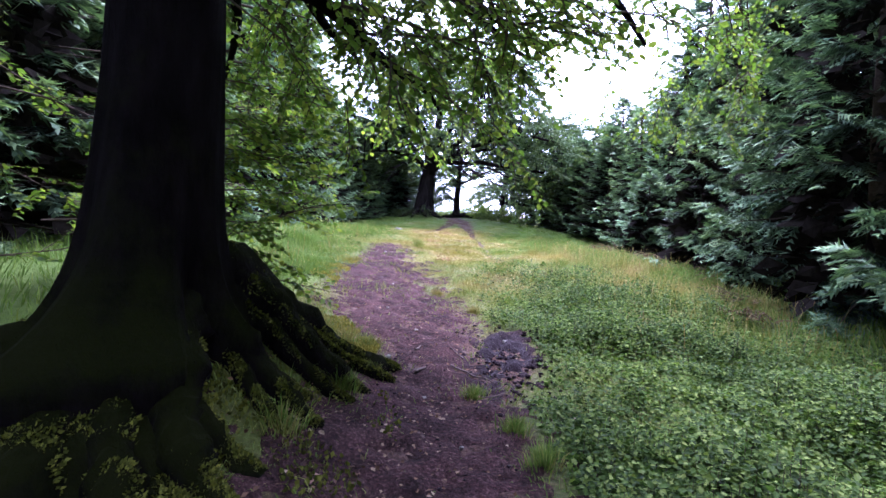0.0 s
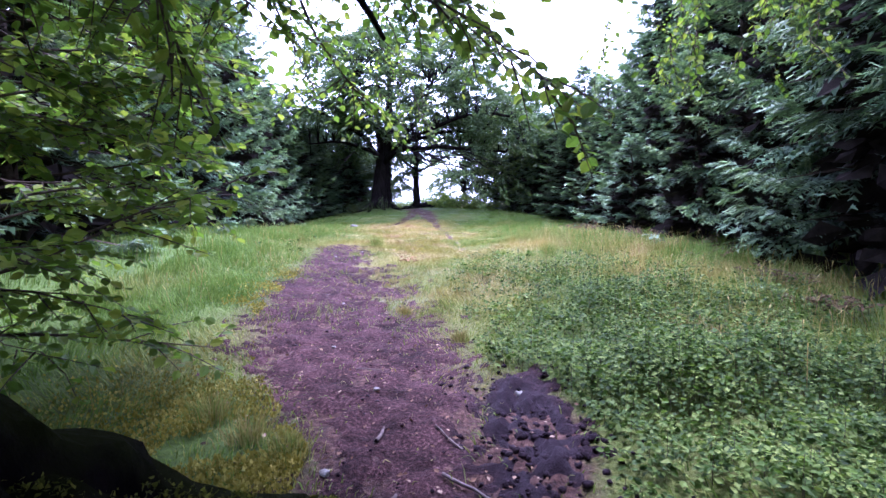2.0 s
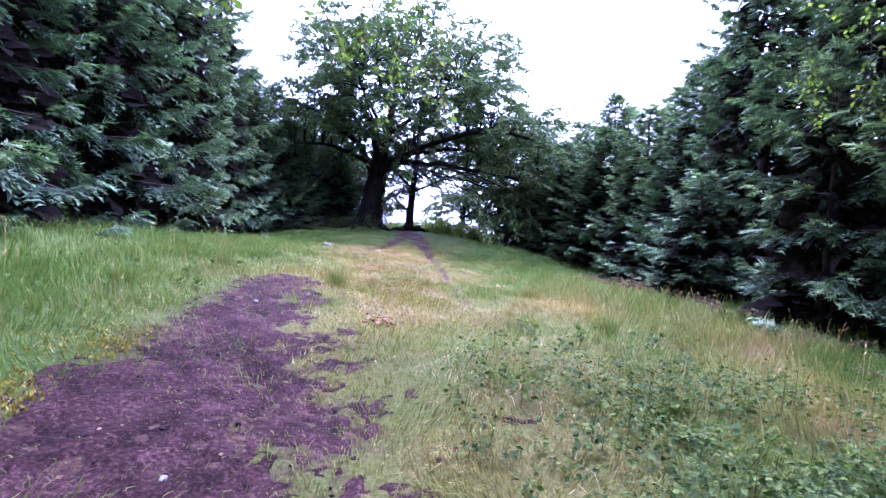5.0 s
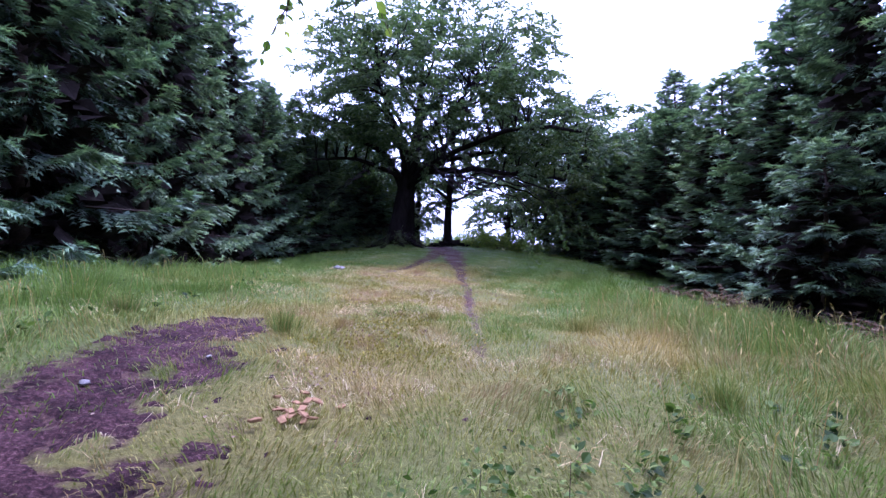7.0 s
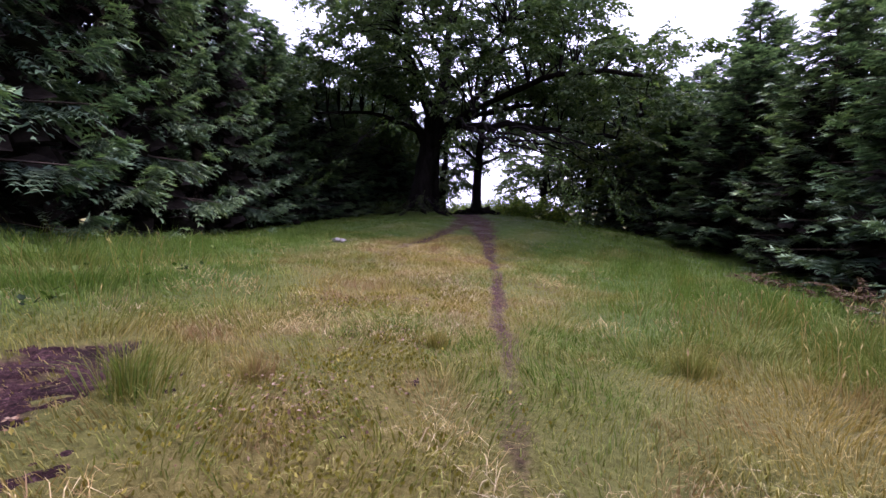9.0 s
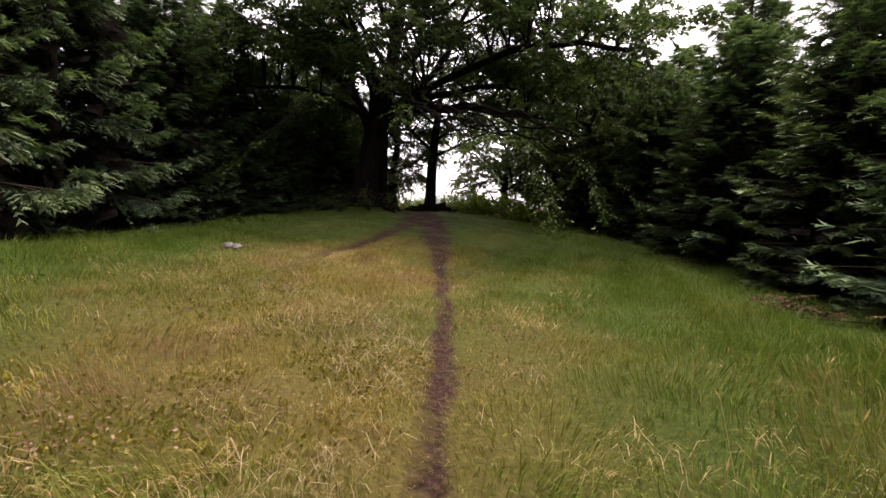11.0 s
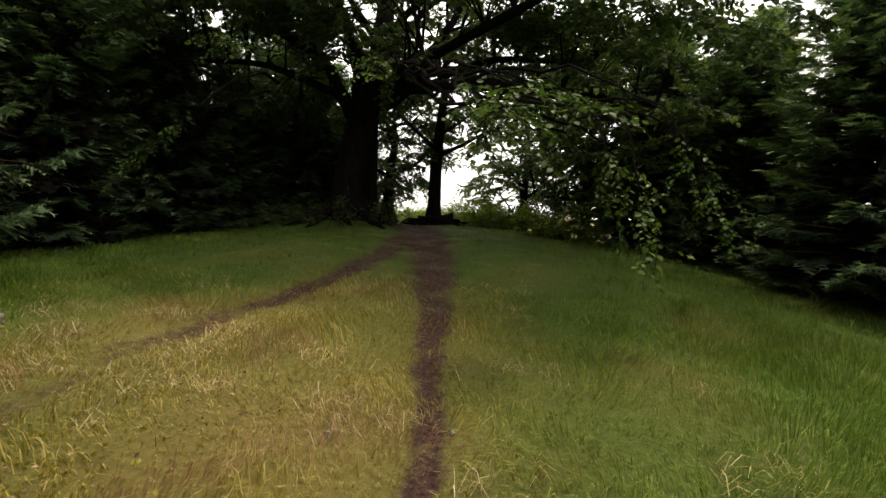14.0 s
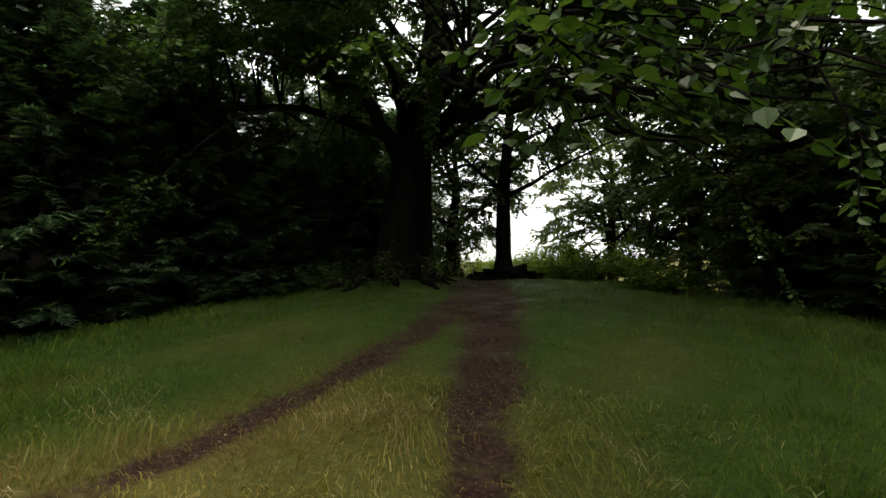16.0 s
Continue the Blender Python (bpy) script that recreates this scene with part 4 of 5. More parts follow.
    for start, az, rise, length, radius in limbs:
        pts = bend((0.035 * start, 0.02 * start, z0 + start), (math.cos(az), math.sin(az), rise), length, 14, 0.018, 0.075, g)
        s = Soup()
        s.add(*tube(pts, np.linspace(radius, radius * 0.16, 15), 8, 0.04, 3))
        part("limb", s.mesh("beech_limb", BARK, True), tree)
        # Upper crown, unseen from the path: leafed densely to shade the start.
        if start > 5.1:
            for b in range(15):
                at = pts[3 + int(b * 12 / 15)]
                d = np.array([g.normal(), g.normal(), g.normal(0.2, 0.3)])
                leafy_branch(crown, wood, at, d, g.uniform(1.4, 2.4), g, 0.17, 18, 0.03, 0.7, False, 0.016, 0.06, 0.06)
            continue
        nb = 4 if length > 6.5 else 13
        for b in range(nb):
            u = (0.8 if length > 6.5 else 0.2) + (0.2 if length > 6.5 else 0.8) * (b + g.uniform(0, 0.9)) / nb
            at = np.array([np.interp(u, np.linspace(0, 1, 15), pts[:, k]) for k in range(3)])
            wx, wy = at[0] + BX, at[1] + BY
            if length <= 6.5 and ((wy > 5.6 and wx > -1.9) or (wx > 0.3 and wy > 3.0)):
                continue
            sd = np.array([-math.sin(az), math.cos(az), 0]) * (1 if b % 2 else -1)
            d = np.array([math.cos(az), math.sin(az), 0]) * 0.6 + sd * g.uniform(0.3, 1) + np.array([0, 0, g.normal(0.0, 0.2)])
            leafy_branch(crown, wood, at, d, g.uniform(1.2, 2.2), g, 0.09, 12, 0.07, 0.55, True, 0.016, 0.13, 0.05)
    # low leafy boughs beyond the trunk
    for x, y, z, dx, dy, dz, ln in ((-2.9, 5.0, 1.2, 0.9, 0.45, 0.05, 1.7), (-3.2, 5.4, 0.9, 1.0, 0.5, 0.05, 1.9), (-3.4, 5.8, 1.7, 1.0, 0.4, 0.15, 2.0), (-3.6, 6.2, 2.4, 1.0, 0.3, 0.1, 2.0), (-3.6, 6.0, 2.9, 1.0, 0.5, 0.1, 2.2),
                                    (-4.4, 5.2, 1.4, 0.3, 0.9, 0.2, 2.0), (-4.6, 4.4, 2.0, -0.2, 0.9, 0.1, 2.0), (-4.8, 5.0, 2.8, 0.4, 0.8, 0.1, 2.0), (-4.2, 6.4, 3.3, 0.9, 0.6, 0.0, 2.4), (-4.0, 5.6, 3.9, 0.9, 0.7, 0.0, 2.4), (-3.0, 6.6, 3.3, 0.9, 0.5, -0.1, 2.0),
                                    (-5.0, 6.4, 1.6, 0.9, 0.4, 0.1, 2.2), (-5.2, 7.0, 2.4, 1.0, 0.3, 0.1, 2.4), (-5.2, 7.4, 3.2, 1.0, 0.4, 0.1, 2.4), (-5.4, 4.6, 3.4, 0.4, 0.9, 0.0, 2.2), (-5.6, 5.4, 0.9, 0.8, 0.5, 0.1, 2.0)):
        leafy_branch(crown, wood, np.array([x - BX, y - BY, z]), (dx, dy, dz), ln, g, 0.10, 11, 0.03, 0.55, True, 0.014, 0.05, 0.045)
    for i in range(26):
        q = np.array([g.uniform(-3.9, -2.7) - BX, g.uniform(4.9, 7.0) - BY, g.uniform(0.85, 3.3)])
        leafy_branch(crown, wood, q, (0.9, g.normal(0.25, 0.3), g.normal(0.03, 0.1)), g.uniform(1.2, 1.9), g, 0.105, 11, 0.03, 0.5, True, 0.012, 0.05, 0.045)
    # the leafy curtain that hangs before the clearing
    for i in range(15):
        q = np.array([g.uniform(-1.0, 1.7) - BX, g.uniform(3.2, 3.9) - BY, g.uniform(3.0, 3.5)])
        leafy_branch(crown, wood, q, (g.normal(0.5, 0.4), g.normal(-0.1, 0.25), g.normal(-0.05, 0.12)), g.uniform(0.5, 0.9), g, 0.075, 9, 0.06, 0.4, True, 0.009, 0.1, 0.05)
    # hanging sprays at the rim of the crown
    for x, y, z, ln in ((0.1, 12.5, 4.6, 1.4), (-0.4, 12.2, 4.6, 1.0), (0.5, 12.8, 4.6, 1.2), (-0.9, 12.0, 4.4, 0.8), (0.3, 12.2, 4.3, 1.2), (5.8, 12.8, 5.2, 1.3), (6.2, 12.2, 5.1, 1.3), (3.3, 7.6, 4.3, 1.2), (3.9, 7.9, 4.5, 1.4), (4.4, 7.4, 4.2, 0.9), (2.9, 8.6, 4.4, 1.2), (4.9, 8.6, 4.6, 1.5), (4.2, 6.8, 4.3, 1.5), (3.7, 6.6, 4.0, 1.1), (5.3, 7.8, 4.8, 1.6), (4.7, 7.9, 4.7, 1.3), (5.6, 8.9, 4.9, 1.5), (3.0, 6.9, 4.2, 1.1), (-1.2, 10.8, 4.6, 0.9), (-0.45, 3.4, 2.8, 0.4), (0.15, 3.4, 2.9, 0.35), (-0.9, 4.2, 2.6, 0.6), (1.3, 9.2, 4.5, 1.0)):
        q = np.array([x - BX, y - BY, z])
        leafy_branch(crown, wood, q, (g.normal(0, 0.25), g.normal(0, 0.25), -1), ln, g, 0.085, 9, 0.0, 0.4, True, 0.006, 0.1, 0.05)
        leafy_branch(crown, wood, q - np.array([0.8, 1.0, -0.5]), (0.8, 1.0, -0.45), 1.4, g, 0.085, 6, 0.0, 0.4, True, 0.012, 0.1, 0.05)
    part("branch_wood", wood.mesh("beech_branch_wood", TWIG), tree)
    part("foliage", crown.mesh("beech_foliage", BEECH_LEAF), tree, "fresh green beech leaves on drooping sprays")


beech()


# ---- undergrowth and small things ----
def lump(g, size, squash=0.7, cuts=1):
    bm = bmesh.new()
    bmesh.ops.create_icosphere(bm, subdivisions=cuts, radius=1)
    v = np.array([w.co[:] for w in bm.verts])
    f = np.array([[w.index for w in q.verts] for q in bm.faces])
    bm.free()
    v = v * (1 + g.normal(0, 0.26, (len(v), 1))) * size * np.array([g.uniform(0.8, 1.3), g.uniform(0.7, 1.1), squash])
    a = g.uniform(0, 6.28)
    return v @ np.array([[math.cos(a), -math.sin(a), 0], [math.sin(a), math.cos(a), 0], [0, 0, 1]]).T, f


def brambles():
    """Low leafy herbs and brambles on the lush side of the path."""
    g = np.random.default_rng(71)
    soup, wood = Soup(), Soup()
    n = 46000
    x, y = g.uniform(0.7, 5.6, n), 2.0 + 9.5 * g.uniform(0, 1, n) ** 1.4
    clump = 0.55 * value_noise(x, y, 1.3, 21) + 0.45 * value_noise(x, y, 3.2, 22)
    want = np.exp(-((x - 2.7) / 1.7) ** 2) * np.interp(y, [2.2, 3, 8.0, 9.5, 11.5], [0.9, 1, 1, 0.45, 0.08]) * np.clip(0.6 + 0.9 * clump, 0.25, 1)
    keep = (g.uniform(0, 1, n) < np.clip(want * np.interp(y, [3.5, 7], [1.5, 0.8]), 0, 1)) & (soil_at(x, y) < 0.4)
    x, y, clump = x[keep], y[keep], clump[keep]
    n = len(x)
    tall = (0.10 + 0.34 * np.clip(0.45 + clump, 0, 1.2)) * g.uniform(0.55, 1.15, n) * np.interp(x, [0.8, 1.6], [0.45, 1.0])
    z = height(x, y)
    for k in range(9):
        level = (k + 1) / 9 * tall
        a = k * 2.4 + g.uniform(0, 6.28, n)
        off = np.stack([np.cos(a), np.sin(a), np.zeros(n)], 1) * 0.03
        at = np.stack([x, y, z + level * g.uniform(0.85, 1.05, n)], 1) + off
        show = level > 0.35 * tall
        axis = np.stack([np.cos(a), np.sin(a), g.normal(-0.1, 0.3, n)], 1)
        face = np.array([[0, 0, 1.0]]) + g.normal(0, 0.5, (n, 3))
        leaves(soup, at[show], axis[show], face[show], (g.uniform(0.026, 0.068, n) * (1.15 - 0.4 * k / 9))[show], k % 3 == 0)
    for q in range(0, n, 9):
        wood.add(*tube(np.array([(x[q], y[q], z[q] - 0.02), (x[q] + 0.01, y[q], z[q] + tall[q])]), [0.003, 0.0015], 3))
    tagged(new("herb_stems", wood.mesh("herb_stems", TWIG)), "thin brown stems among the low brambles", "undergrowth", kind="stuff")
    tagged(new("bramble_patch", soup.mesh("bramble_leaves", HERB_LEAF)), "low green brambles and nettle-like herbs beside the muddy path", "undergrowth", kind="stuff")


def weeds():
    """Broad dock-like weeds scattered in the grass."""
    g = np.random.default_rng(72)
    soup = Soup()
    for i in range(150):
        px, py = (g.uniform(1.8, 4.6), g.uniform(8.5, 13)) if i % 3 else (g.uniform(-4.5, -2.2), g.uniform(10, 20))
        k = 7
        a = g.uniform(0, 6.28, k)
        z = float(height(px, py))
        at = np.stack([np.full(k, px), np.full(k, py), np.full(k, z + 0.05)], 1) + g.normal(0, 0.03, (k, 3))
        leaves(soup, at, np.stack([np.cos(a), np.sin(a), g.uniform(0.2, 1.0, k)], 1), np.array([[0, 0, 1.0]]) + g.normal(0, 0.3, (k, 3)), g.uniform(0.04, 0.09, k), True)
    tagged(new("meadow_weeds", soup.mesh("meadow_weeds", HERB_LEAF)), "scattered broad-leaved green weeds in the meadow", "weeds", kind="stuff")


def seed_stalks():
    g = np.random.default_rng(73)
    n = 1300
    x = np.where(g.uniform(0, 1, n) < 0.62, g.normal(4.9, 1.0, n), g.uniform(-4.5, 4, n))
    y = g.uniform(5.5, 19, n)
    ok = (soil_at(x, y) < 0.2) & ~((np.abs(x - 1.2) < 1.3) & (y < 23))
    x, y = x[ok], y[ok]
    n = len(x)
    z = height(x, y)
    L = g.uniform(0.2, 0.5, n)
    a = g.uniform(0, 6.28, n)
    out = np.stack([np.cos(a), np.sin(a), np.zeros(n)], 1)
    p = np.stack([x, y, z], 1)
    top = p + np.array([0, 0, 1.0]) * (L * 0.95)[:, None] + out * (L * 0.28)[:, None]
    sd = np.stack([-out[:, 1], out[:, 0], np.zeros(n)], 1) * 0.0022
    head = top + out * 0.05 + np.array([0, 0, 0.05])
    v = np.stack([p - sd, p + sd, top + sd, top - sd, top - sd * 2.6 + (head - top) * 0.4, top + sd * 2.6 + (head - top) * 0.4, head], 1).reshape(-1, 3)
    f = (np.array([(0, 1, 2), (0, 2, 3), (3, 2, 5), (3, 5, 4), (4, 5, 6)])[None] + (np.arange(n) * 7)[:, None, None]).reshape(-1, 3)
    me = tri_mesh("seed_stalks", v, f, GRASS, [("dry", np.full(len(v), 0.95))])
    tagged(new("seed_stalks", me), "tall dry grass stalks with seed heads", "grass", kind="stuff")


def bracken():
    """Clumps of dead brown fern along the foot of the spruces."""
    k = 0
    for x, y, s in ((5.1, 7.6, 0.7), (5.6, 9.0, 0.7), (6.1, 11.0, 0.6), (6.5, 13.0, 0.75), (6.6, 15.2, 0.8), (7.0, 17.6, 0.9), (7.2, 20.0, 0.95), (7.3, 22.4, 0.9), (6.7, 18.6, 0.8), (6.9, 16.4, 0.7)):
        g = np.random.default_rng(80 + k)
        k += 1
        soup, stems = Soup(), Soup()
        thing = tagged(new("dead_bracken"), "clump of brown withered bracken at the spruces' foot", "fern", "bracken along the wood's hem")
        thing.location = (x, y, float(height(x, y)))
        for i in range(16):
            a = g.uniform(0, 6.28)
            pts = bend((g.normal(0, 0.2), g.normal(0, 0.3), 0), (math.cos(a) * 0.6, math.sin(a) * 0.6, 1.0), s * g.uniform(0.4, 0.9), 8, 0.17, 0.05, g)
            stems.add(*tube(pts[::2], np.linspace(0.005, 0.0015, 5), 3))
            t = np.repeat(np.linspace(0.3, 1, 14), 2)
            at = np.stack([np.interp(t, np.linspace(0, 1, 9), pts[:, q]) for q in range(3)], 1)
            sd = np.where(np.arange(28) % 2 == 0, 1, -1)[:, None] * np.array([-math.sin(a), math.cos(a), 0])
            leaves(soup, at, sd + g.normal(0, 0.25, (28, 3)) + np.array([[0, 0, -0.3]]), np.array([[0, 0, 1.0]]) + g.normal(0, 0.4, (28, 3)), 0.10 * s * (1.2 - t) + 0.02)
        part("stem", stems.mesh("bracken_stem", STICK), thing)
        part("frond", soup.mesh("bracken_frond", FERN_LEAF), thing)


def tussocks():
    """Rush and grass tussocks that stand above the sward."""
    g = np.random.default_rng(90)
    for x, y, s, dry in ((-0.75, 14.6, 0.42, 0.25), (-2.6, 14.6, 0.36, 0.1), (-2.9, 12.2, 0.34, 0.1), (0.55, 7.4, 0.16, 0.4), (2.6, 10.2, 0.3, 0.3), (3.3, 13.0, 0.34, 0.3), (-0.05, 8.6, 0.12, 0.6), (0.9, 16.0, 0.2, 0.8), (-0.2, 15.0, 0.22, 0.9), (3.0, 16.0, 0.3, 0.5), (0.35, 4.3, 0.16, 0.1), (-0.75, 3.7, 0.22, 0.1), (-0.95, 2.9, 0.2, 0.2), (-0.75, 5.15, 0.2, 0.4), (-1.05, 5.4, 0.24, 0.5), (-1.4, 5.7, 0.24, 0.3), (-0.62, 4.35, 0.15, 0.3), (0.62, 3.6, 0.16, 0.1), (0.75, 3.1, 0.2, 0.1)):
        n = 260
        rr = np.abs(g.normal(0, 0.09, n)) * (s / 0.3) ** 0.5
        a = g.uniform(0, 6.28, n)
        px, py = x + rr * np.cos(a), y + rr * np.sin(a)
        out = np.stack([np.cos(a), np.sin(a), np.zeros(n)], 1)
        ob = make_grass("grass_tussock", "clump of long rushy grass standing above the meadow", px, py, s * g.uniform(0.6, 1.2, n), np.full(n, 0.0032), np.clip(g.normal(0.45, 0.22, n), 0.05, 1), np.clip(g.normal(dry, 0.2, n), 0, 1), bunch=out * 1.4)
        tagged(ob, category="grass tussock")


def moss_hummocks():
    g = np.random.default_rng(95)
    soup = Soup()
    for x, y, sx, n in ((-1.15, 5.4, 0.45, 5200), (-1.6, 6.0, 0.5, 4200), (-0.85, 4.9, 0.3, 2800), (-0.7, 5.1, 0.22, 1500), (0.4, 14.4, 0.5, 2200), (0.7, 15.6, 0.45, 1700), (0.2, 17.5, 0.6, 2000), (0.75, 18.6, 0.5, 1500), (-0.35, 19.8, 0.6, 1500), (-0.6, 21.5, 0.6, 1400), (-1.85, 8.4, 0.3, 1300), (-1.95, 9.4, 0.35, 1300), (-1.95, 10.6, 0.3, 1000)):
        px, py = g.normal(x, sx, n), g.normal(y, sx * 0.8, n)
        ok = soil_at(px, py) < 0.6
        px, py = px[ok], py[ok]
        keep = value_noise(px, py, 2.2, 66) + 0.6 * value_noise(px, py, 6.5, 67) > -0.1
        px, py = px[keep], py[keep]
        at = np.stack([px, py, height(px, py) + g.uniform(0.0, 0.05, len(px))], 1)
        leaves(soup, at, g.normal(0, 0.5, (len(px), 3)) + np.array([[0, 0, 1.0]]), g.normal(0, 1, (len(px), 3)), g.uniform(0.015, 0.04, len(px)))
    tagged(new("moss_cushions", soup.mesh("moss_cushions", MEADOW_MOSS)), "yellow-green moss cushions between the grasses", "moss", kind="stuff")


def litter():
    """Fallen leaves, husks and crumbs of earth on the bare soil."""
    g = np.random.default_rng(101)
    n = 9000
    x = g.uniform(-2.0, 2.0, n)
    y = np.where(np.arange(n) % 2 == 0, g.uniform(1.5, 7.5, n), g.uniform(1.5, 27, n))
    ok = (g.uniform(0, 1, n) < soil_at(x, y) * np.where((y < 4.2) & (x < 0.1), 0.8, 0.2) + 0.05 * (y > 9))
    x, y = x[ok], y[ok]
    for cx, cy, cr, cn in ((0.15, 14.7, 0.32, 420), (0.35, 15.9, 0.3, 260), (-0.25, 17.2, 0.3, 300), (0.5, 17.6, 0.25, 220), (0.7, 19.6, 0.3, 300), (2.2, 19.8, 0.25, 240), (0.1, 13.2, 0.3, 240), (0.4, 22.6, 0.35, 260), (-0.5, 21.6, 0.3, 220), (-1.2, 13.8, 0.25, 160)):
        x = np.concatenate([x, g.normal(cx, cr, cn)])
        y = np.concatenate([y, g.normal(cy, cr * 0.8, cn)])
    n = len(x)
    soup = Soup()
    leaves(soup, np.stack([x, y, height(x, y) + np.where(soil_at(x, y) > 0.5, 0.022, 0.06)], 1), g.normal(0, 1, (n, 3)) * [1, 1, 0.25], np.array([[0, 0, 1.0]]) + g.normal(0, 0.35, (n, 3)), np.where(y > 9, g.uniform(0.012, 0.034, n), g.uniform(0.016, 0.05, n)))
    tagged(new("leaf_litter", soup.mesh("leaf_litter", LITTER)), "fallen brown and pale leaves strewn over the bare earth", "leaf litter", kind="stuff")
    soup = Soup()
    for i in range(520):
        if i < 260:
            px, py = g.normal(0.85, 0.25), g.normal(5.4, 0.6)
            s = g.uniform(0.012, 0.035)
        else:
            py = g.uniform(1.8, 11)
            px = np.interp(py, TRACK[:, 1], TRACK[:, 0]) + g.uniform(-1, 1) * np.interp(py, TRACK[:, 1], TRACK[:, 2]) * 0.95
            s = g.uniform(0.005, 0.018)
        v, f = lump(g, s, 0.65)
        soup.add(v + np.array([px, py, float(height(px, py)) + 0.015 - s * 0.1]), f)
    tagged(new("mud_clods", soup.mesh("mud_clods", MUD, True)), "dark wet clods of churned mud in the path", "mud", kind="stuff")


def sticks_and_stones():
    g = np.random.default_rng(111)
    for x, y, a, ln, r in ((0.15, 5.0, -0.7, 0.62, 0.012), (-0.25, 5.35, 1.3, 0.22, 0.016), (0.3, 5.25, 2.2, 0.3, 0.008), (-0.2, 4.55, 1.45, 0.24, 0.02), (0.42, 4.2, 0.4, 0.3, 0.007), (-0.5, 6.6, 0.2, 0.25, 0.007)):
        pts = bend((x, y, float(height(x, y)) + r + 0.012), (math.cos(a), math.sin(a), 0), ln, 8, 0, 0.10, g)
        pts[:, 2] = height(pts[:, 0], pts[:, 1]) + r * 0.9 + 0.02
        s = Soup()
        s.add(*tube(pts, np.linspace(r, r * 0.5, 9), 7, 0.08, 4))
        tagged(new("stick", s.mesh("stick", STICK, True)), "grey weathered fallen stick lying on the muddy path", "stick", "sticks on the path")
    # Some of these, such as (0.86, 6.05) and (1.72, 22.6), stand in for petals.
    for x, y, s in ((-0.52, 5.0, 0.03), (0.86, 6.05, 0.035), (-0.3, 6.2, 0.025), (-0.1, 4.1, 0.022), (-0.8, 7.3, 0.025), (1.72, 22.6, 0.022), (-0.9, 9.0, 0.02), (0.2, 3.3, 0.02), (0.98, 22.4, 0.02), (-1.0, 13.4, 0.03), (-1.5, 12.6, 0.03)):
        v, f = lump(g, s, 0.6, 2)
        z = float(height(x, y))
        ob = tagged(new("pebble", tri_mesh("pebble", v, f, STONE, smooth=True)), "small pale pebble shape on the path's soil, some standing in for white petals", "pebble", "pebbles along the path")
        ob.location = (x, y, z + 0.012 + s * 0.3)
    v, f = lump(g, 0.13, 0.62, 3)
    ob = tagged(new("boulder", tri_mesh("boulder", v, f, STONE, smooth=True)), "pale grey half-buried stone in the meadow grass", "stone")
    ob.location = (-2.22, 23.5, float(height(-2.22, 23.5)) + 0.03)
    for i in range(16):
        bm = bmesh.new()
        bmesh.ops.create_cube(bm, size=1)
        for w in bm.verts:
            w.co = Vector((w.co.x * 0.085 * g.uniform(0.6, 1.2), w.co.y * 0.05 * g.uniform(0.6, 1.2), w.co.z * 0.018 + g.normal(0, 0.004)))
        bmesh.ops.bevel(bm, geom=bm.edges[:], offset=0.004, segments=1, affect="EDGES")
        me = bpy.data.meshes.new("wood_chip")
        bm.to_mesh(me)
        bm.free()
        me.materials.append(CHIP)
        px, py = 0.06 + g.normal(0, 0.12), 12.5 + g.normal(0, 0.12)
        ob = tagged(new("wood_chip", me), "pale orange-brown chip of cut wood on the grass", "wood chip", "wood chips in a heap")
        ob.matrix_world = pose(px, py, float(height(px, py)) + 0.035 + 0.004 * i, g.uniform(-25, 25), g.uniform(-25, 25), g.uniform(0, 360))


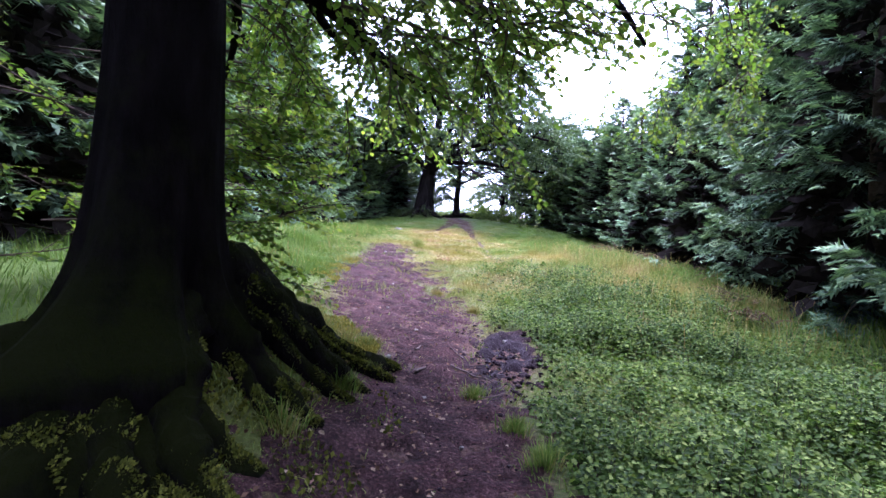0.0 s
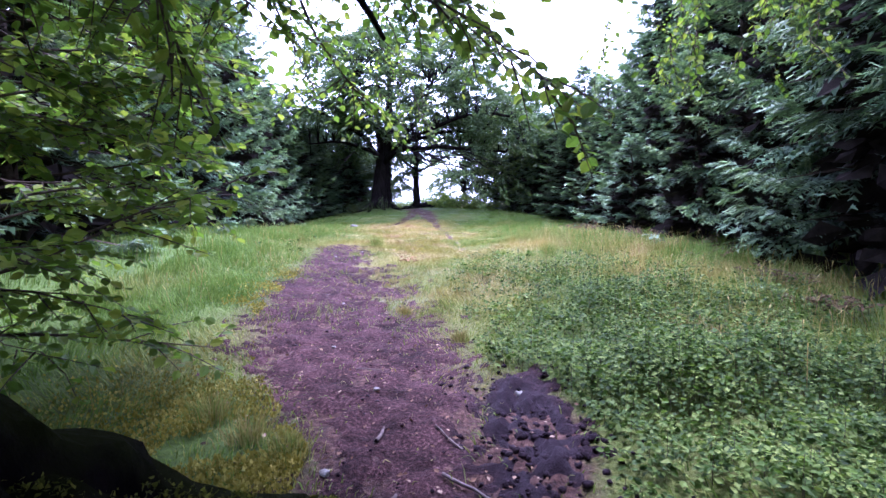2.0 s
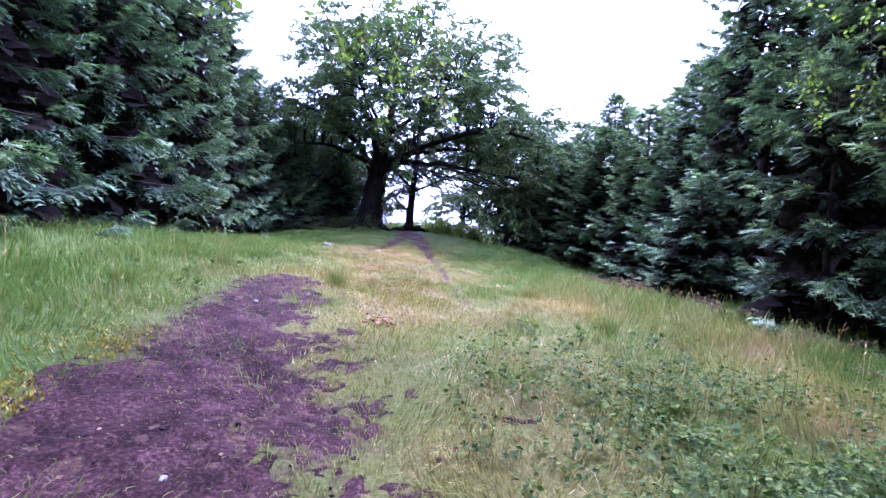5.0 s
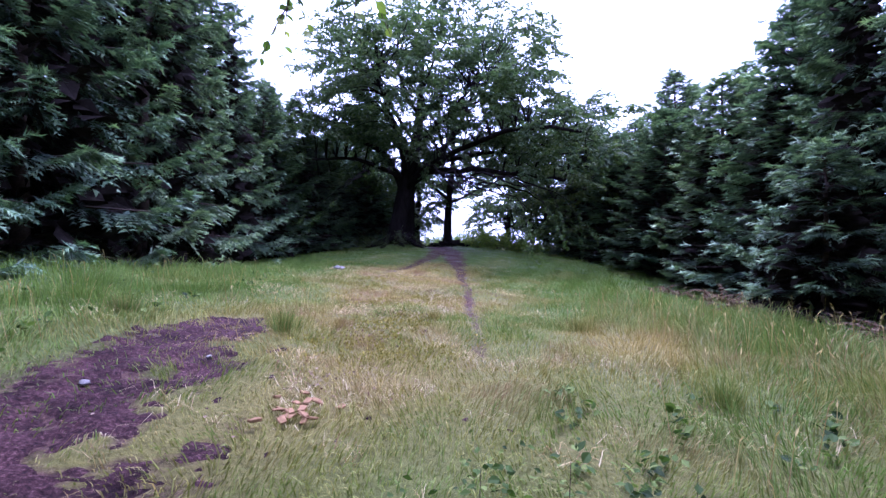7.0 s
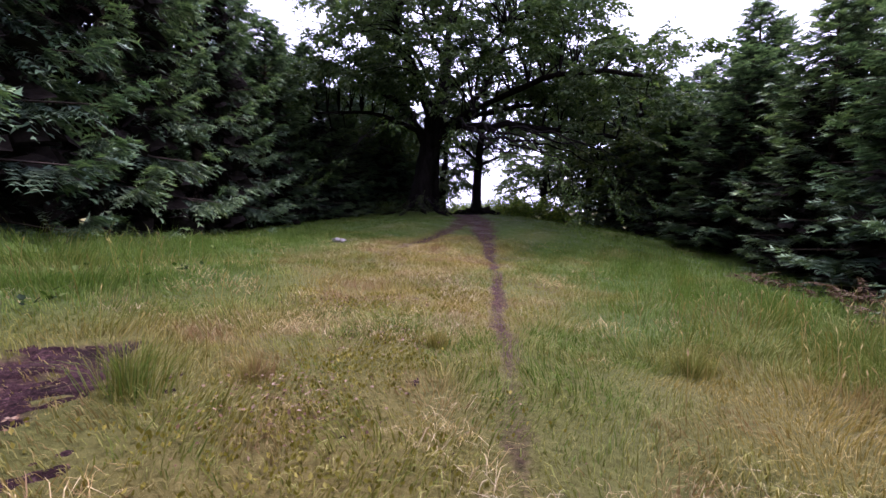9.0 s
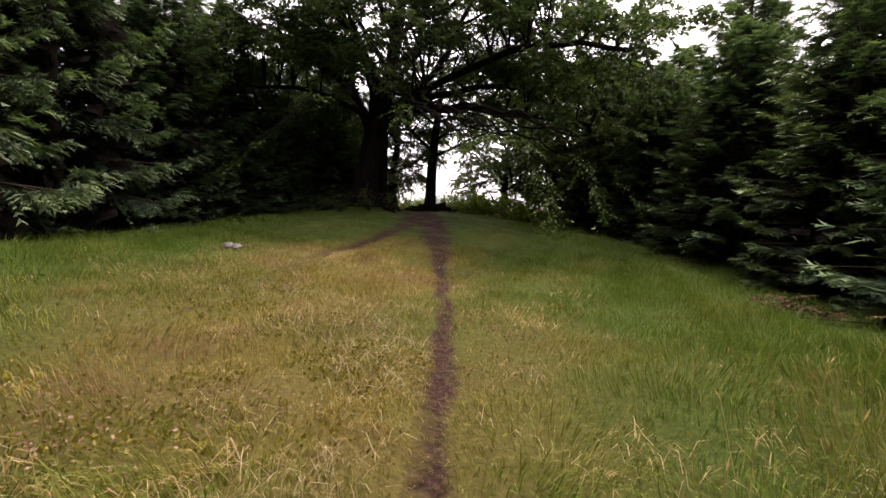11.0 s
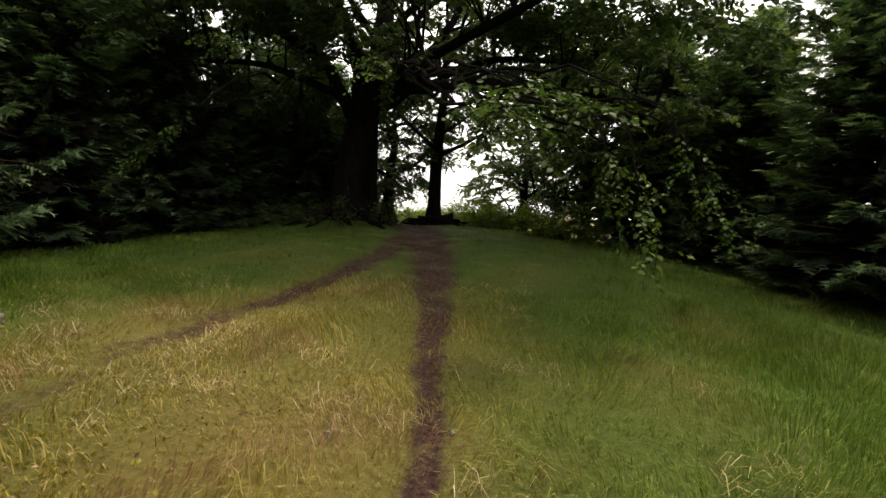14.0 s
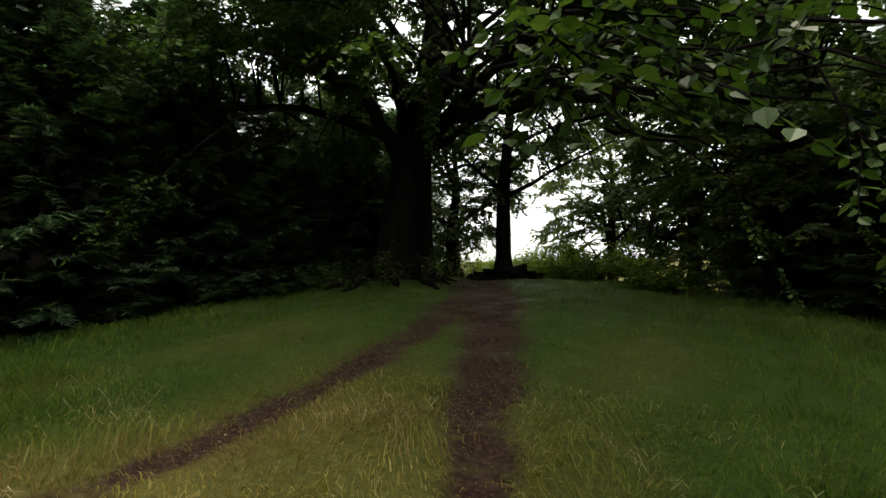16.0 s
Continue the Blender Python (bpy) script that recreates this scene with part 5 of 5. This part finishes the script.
def base_growth():
    """Leafy sprouts round the old tree, the dark heap by the slender tree, and drooping sprays over the meadow."""
    g = np.random.default_rng(121)
    soup, wood = Soup(), Soup()
    for i in range(60):
        a = g.uniform(2.4, 6.6)
        x, y = -1.8 + math.cos(a) * g.uniform(0.8, 1.9), 34.2 + math.sin(a) * g.uniform(0.7, 1.7)
        leafy_branch(soup, wood, np.array([x, y, float(height(x, y)) - 0.03]), (math.cos(a) * 0.7, math.sin(a) * 0.7, 1), g.uniform(0.4, 0.95), g, 0.07, 8, 0.05, 0.3, False, 0.006, 0.02, 0.05)
    shoot = tagged(new("root_sprouts"), "dark leafy sprouts round the old tree's foot", "bush")
    shoot.location = (0, 0, 0)
    part("stem", wood.mesh("sprout_stem", TWIG), shoot)
    part("foliage", soup.mesh("sprout_foliage", OAK_LEAF), shoot)
    v, f = lump(g, 0.9, 0.38, 3)
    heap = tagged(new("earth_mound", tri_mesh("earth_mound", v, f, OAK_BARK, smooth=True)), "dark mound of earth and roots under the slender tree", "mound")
    heap.location = (1.1, 37.6, float(height(1.1, 37.6)) + 0.05)
    bush_places = ((2.9, 39.5, 1.2), (4.0, 38.5, 1.5), (2.0, 42.5, 1.4), (-2.6, 43.5, 1.5), (5.0, 35.0, 1.3), (-0.2, 45.5, 1.2), (3.4, 44.0, 1.6), (0.6, 44.2, 1.7), (1.9, 46.0, 2.0), (-1.2, 46.8, 2.2), (3.3, 47.5, 2.2), (0.3, 48.5, 2.3))
    for k, (x, y, s) in enumerate(bush_places):
        soup, wood = Soup(), Soup()
        for i in range(46):
            a = g.uniform(0, 6.28)
            leafy_branch(soup, wood, np.array([g.normal(0, 0.2), g.normal(0, 0.2), 0.0]), (math.cos(a), math.sin(a), g.uniform(0.4, 1.8)), s * g.uniform(0.6, 1.1), g, 0.12, 10, 0.06, 0.4, False, 0.01, 0.04, 0.05)
        bush = tagged(new("bush"), "leafy green bush on the crest behind the old tree", "bush", "bushes on the crest")
        bush.location = (x, y, float(height(x, y)) - 0.03)
        part("stem", wood.mesh("bush_stem", TWIG), bush)
        part("foliage", soup.mesh("bush_foliage", BEECH_LEAF), bush)


def meadow_sprays():
    """The old tree's lowest sprays, which hang over the path and the grass."""
    g = np.random.default_rng(131)
    soup, wood = Soup(), Soup()
    tree = bpy.data.objects["old_tree"]
    o = np.array(tree.location)
    for x, y, z, dx, dy, dz, ln in ((2.0, 24.9, 3.75, 0.0, -0.9, -0.45, 1.0), (2.4, 24.9, 3.85, -0.1, -0.9, -0.4, 1.0), (1.7, 24.7, 3.9, 0.1, -0.7, -0.5, 0.8), (1.9, 25.0, 3.75, -0.12, -0.95, -0.55, 1.25), (2.3, 25.1, 3.8, 0.05, -0.9, -0.4, 1.2), (2.9, 25.4, 4.0, 0.2, -0.9, -0.3, 1.3), (3.3, 25.2, 3.6, 0.1, -0.5, -0.9, 1.6), (3.6, 25.0, 3.4, 0.2, -0.2, -1.0, 1.5), (4.2, 25.6, 3.9, 0.4, -0.3, -0.8, 1.8), (5.0, 27.2, 4.2, 0.4, -0.2, -0.9, 2.0),
                                    (5.8, 28.4, 4.2, 0.4, -0.1, -0.9, 2.2), (6.2, 30.6, 4.0, 0.4, 0.1, -0.9, 2.0), (-3.4, 29.0, 4.4, -0.5, -0.4, -0.4, 1.8), (-4.2, 30.2, 4.4, -0.6, -0.2, -0.4, 1.8), (0.6, 27.2, 4.9, 0.0, -0.8, -0.3, 1.4), (-1.2, 27.4, 5.0, -0.3, -0.8, -0.3, 1.5), (4.6, 29.6, 3.8, 0.3, -0.3, -0.9, 1.7)):
        leafy_branch(soup, wood, np.array([x, y, z]) - o, (dx, dy, dz), ln, g, 0.085, 13, 0.02, 0.5, True, 0.010, 0.06, 0.05)
        mid = np.array([0.35, 0.1, 3.8])
        q = np.array([x, y, z]) - o
        bow = np.array([mid + (q - mid) * u + np.array([0, 0, 0.5 * math.sin(u * math.pi)]) for u in np.linspace(0.62, 1, 10)])
        drift = np.cumsum(g.normal(0, 0.09, (10, 3)), 0)
        bow = bow + drift - np.linspace(0, 1, 10)[:, None] * drift[-1] - drift[0] * (1 - np.linspace(0, 1, 10))[:, None]
        wood.add(*tube(bow, np.linspace(0.045, 0.010, 10), 5))
    part("spray_wood", wood.mesh("spray_wood", OAK_BARK), tree)
    part("spray_foliage", soup.mesh("spray_foliage", LOW_LEAF), tree, "larger green leaves on the lowest hanging sprays")


MEADOW_MOSS = leaf_material("meadow_moss", [(0.0, (0.15, 0.135, 0.022)), (0.6, (0.26, 0.225, 0.04)), (1.0, (0.38, 0.33, 0.09))], 0.2, 0.9)
brambles()
weeds()
seed_stalks()
bracken()
tussocks()
moss_hummocks()
litter()
sticks_and_stones()
base_growth()
meadow_sprays()
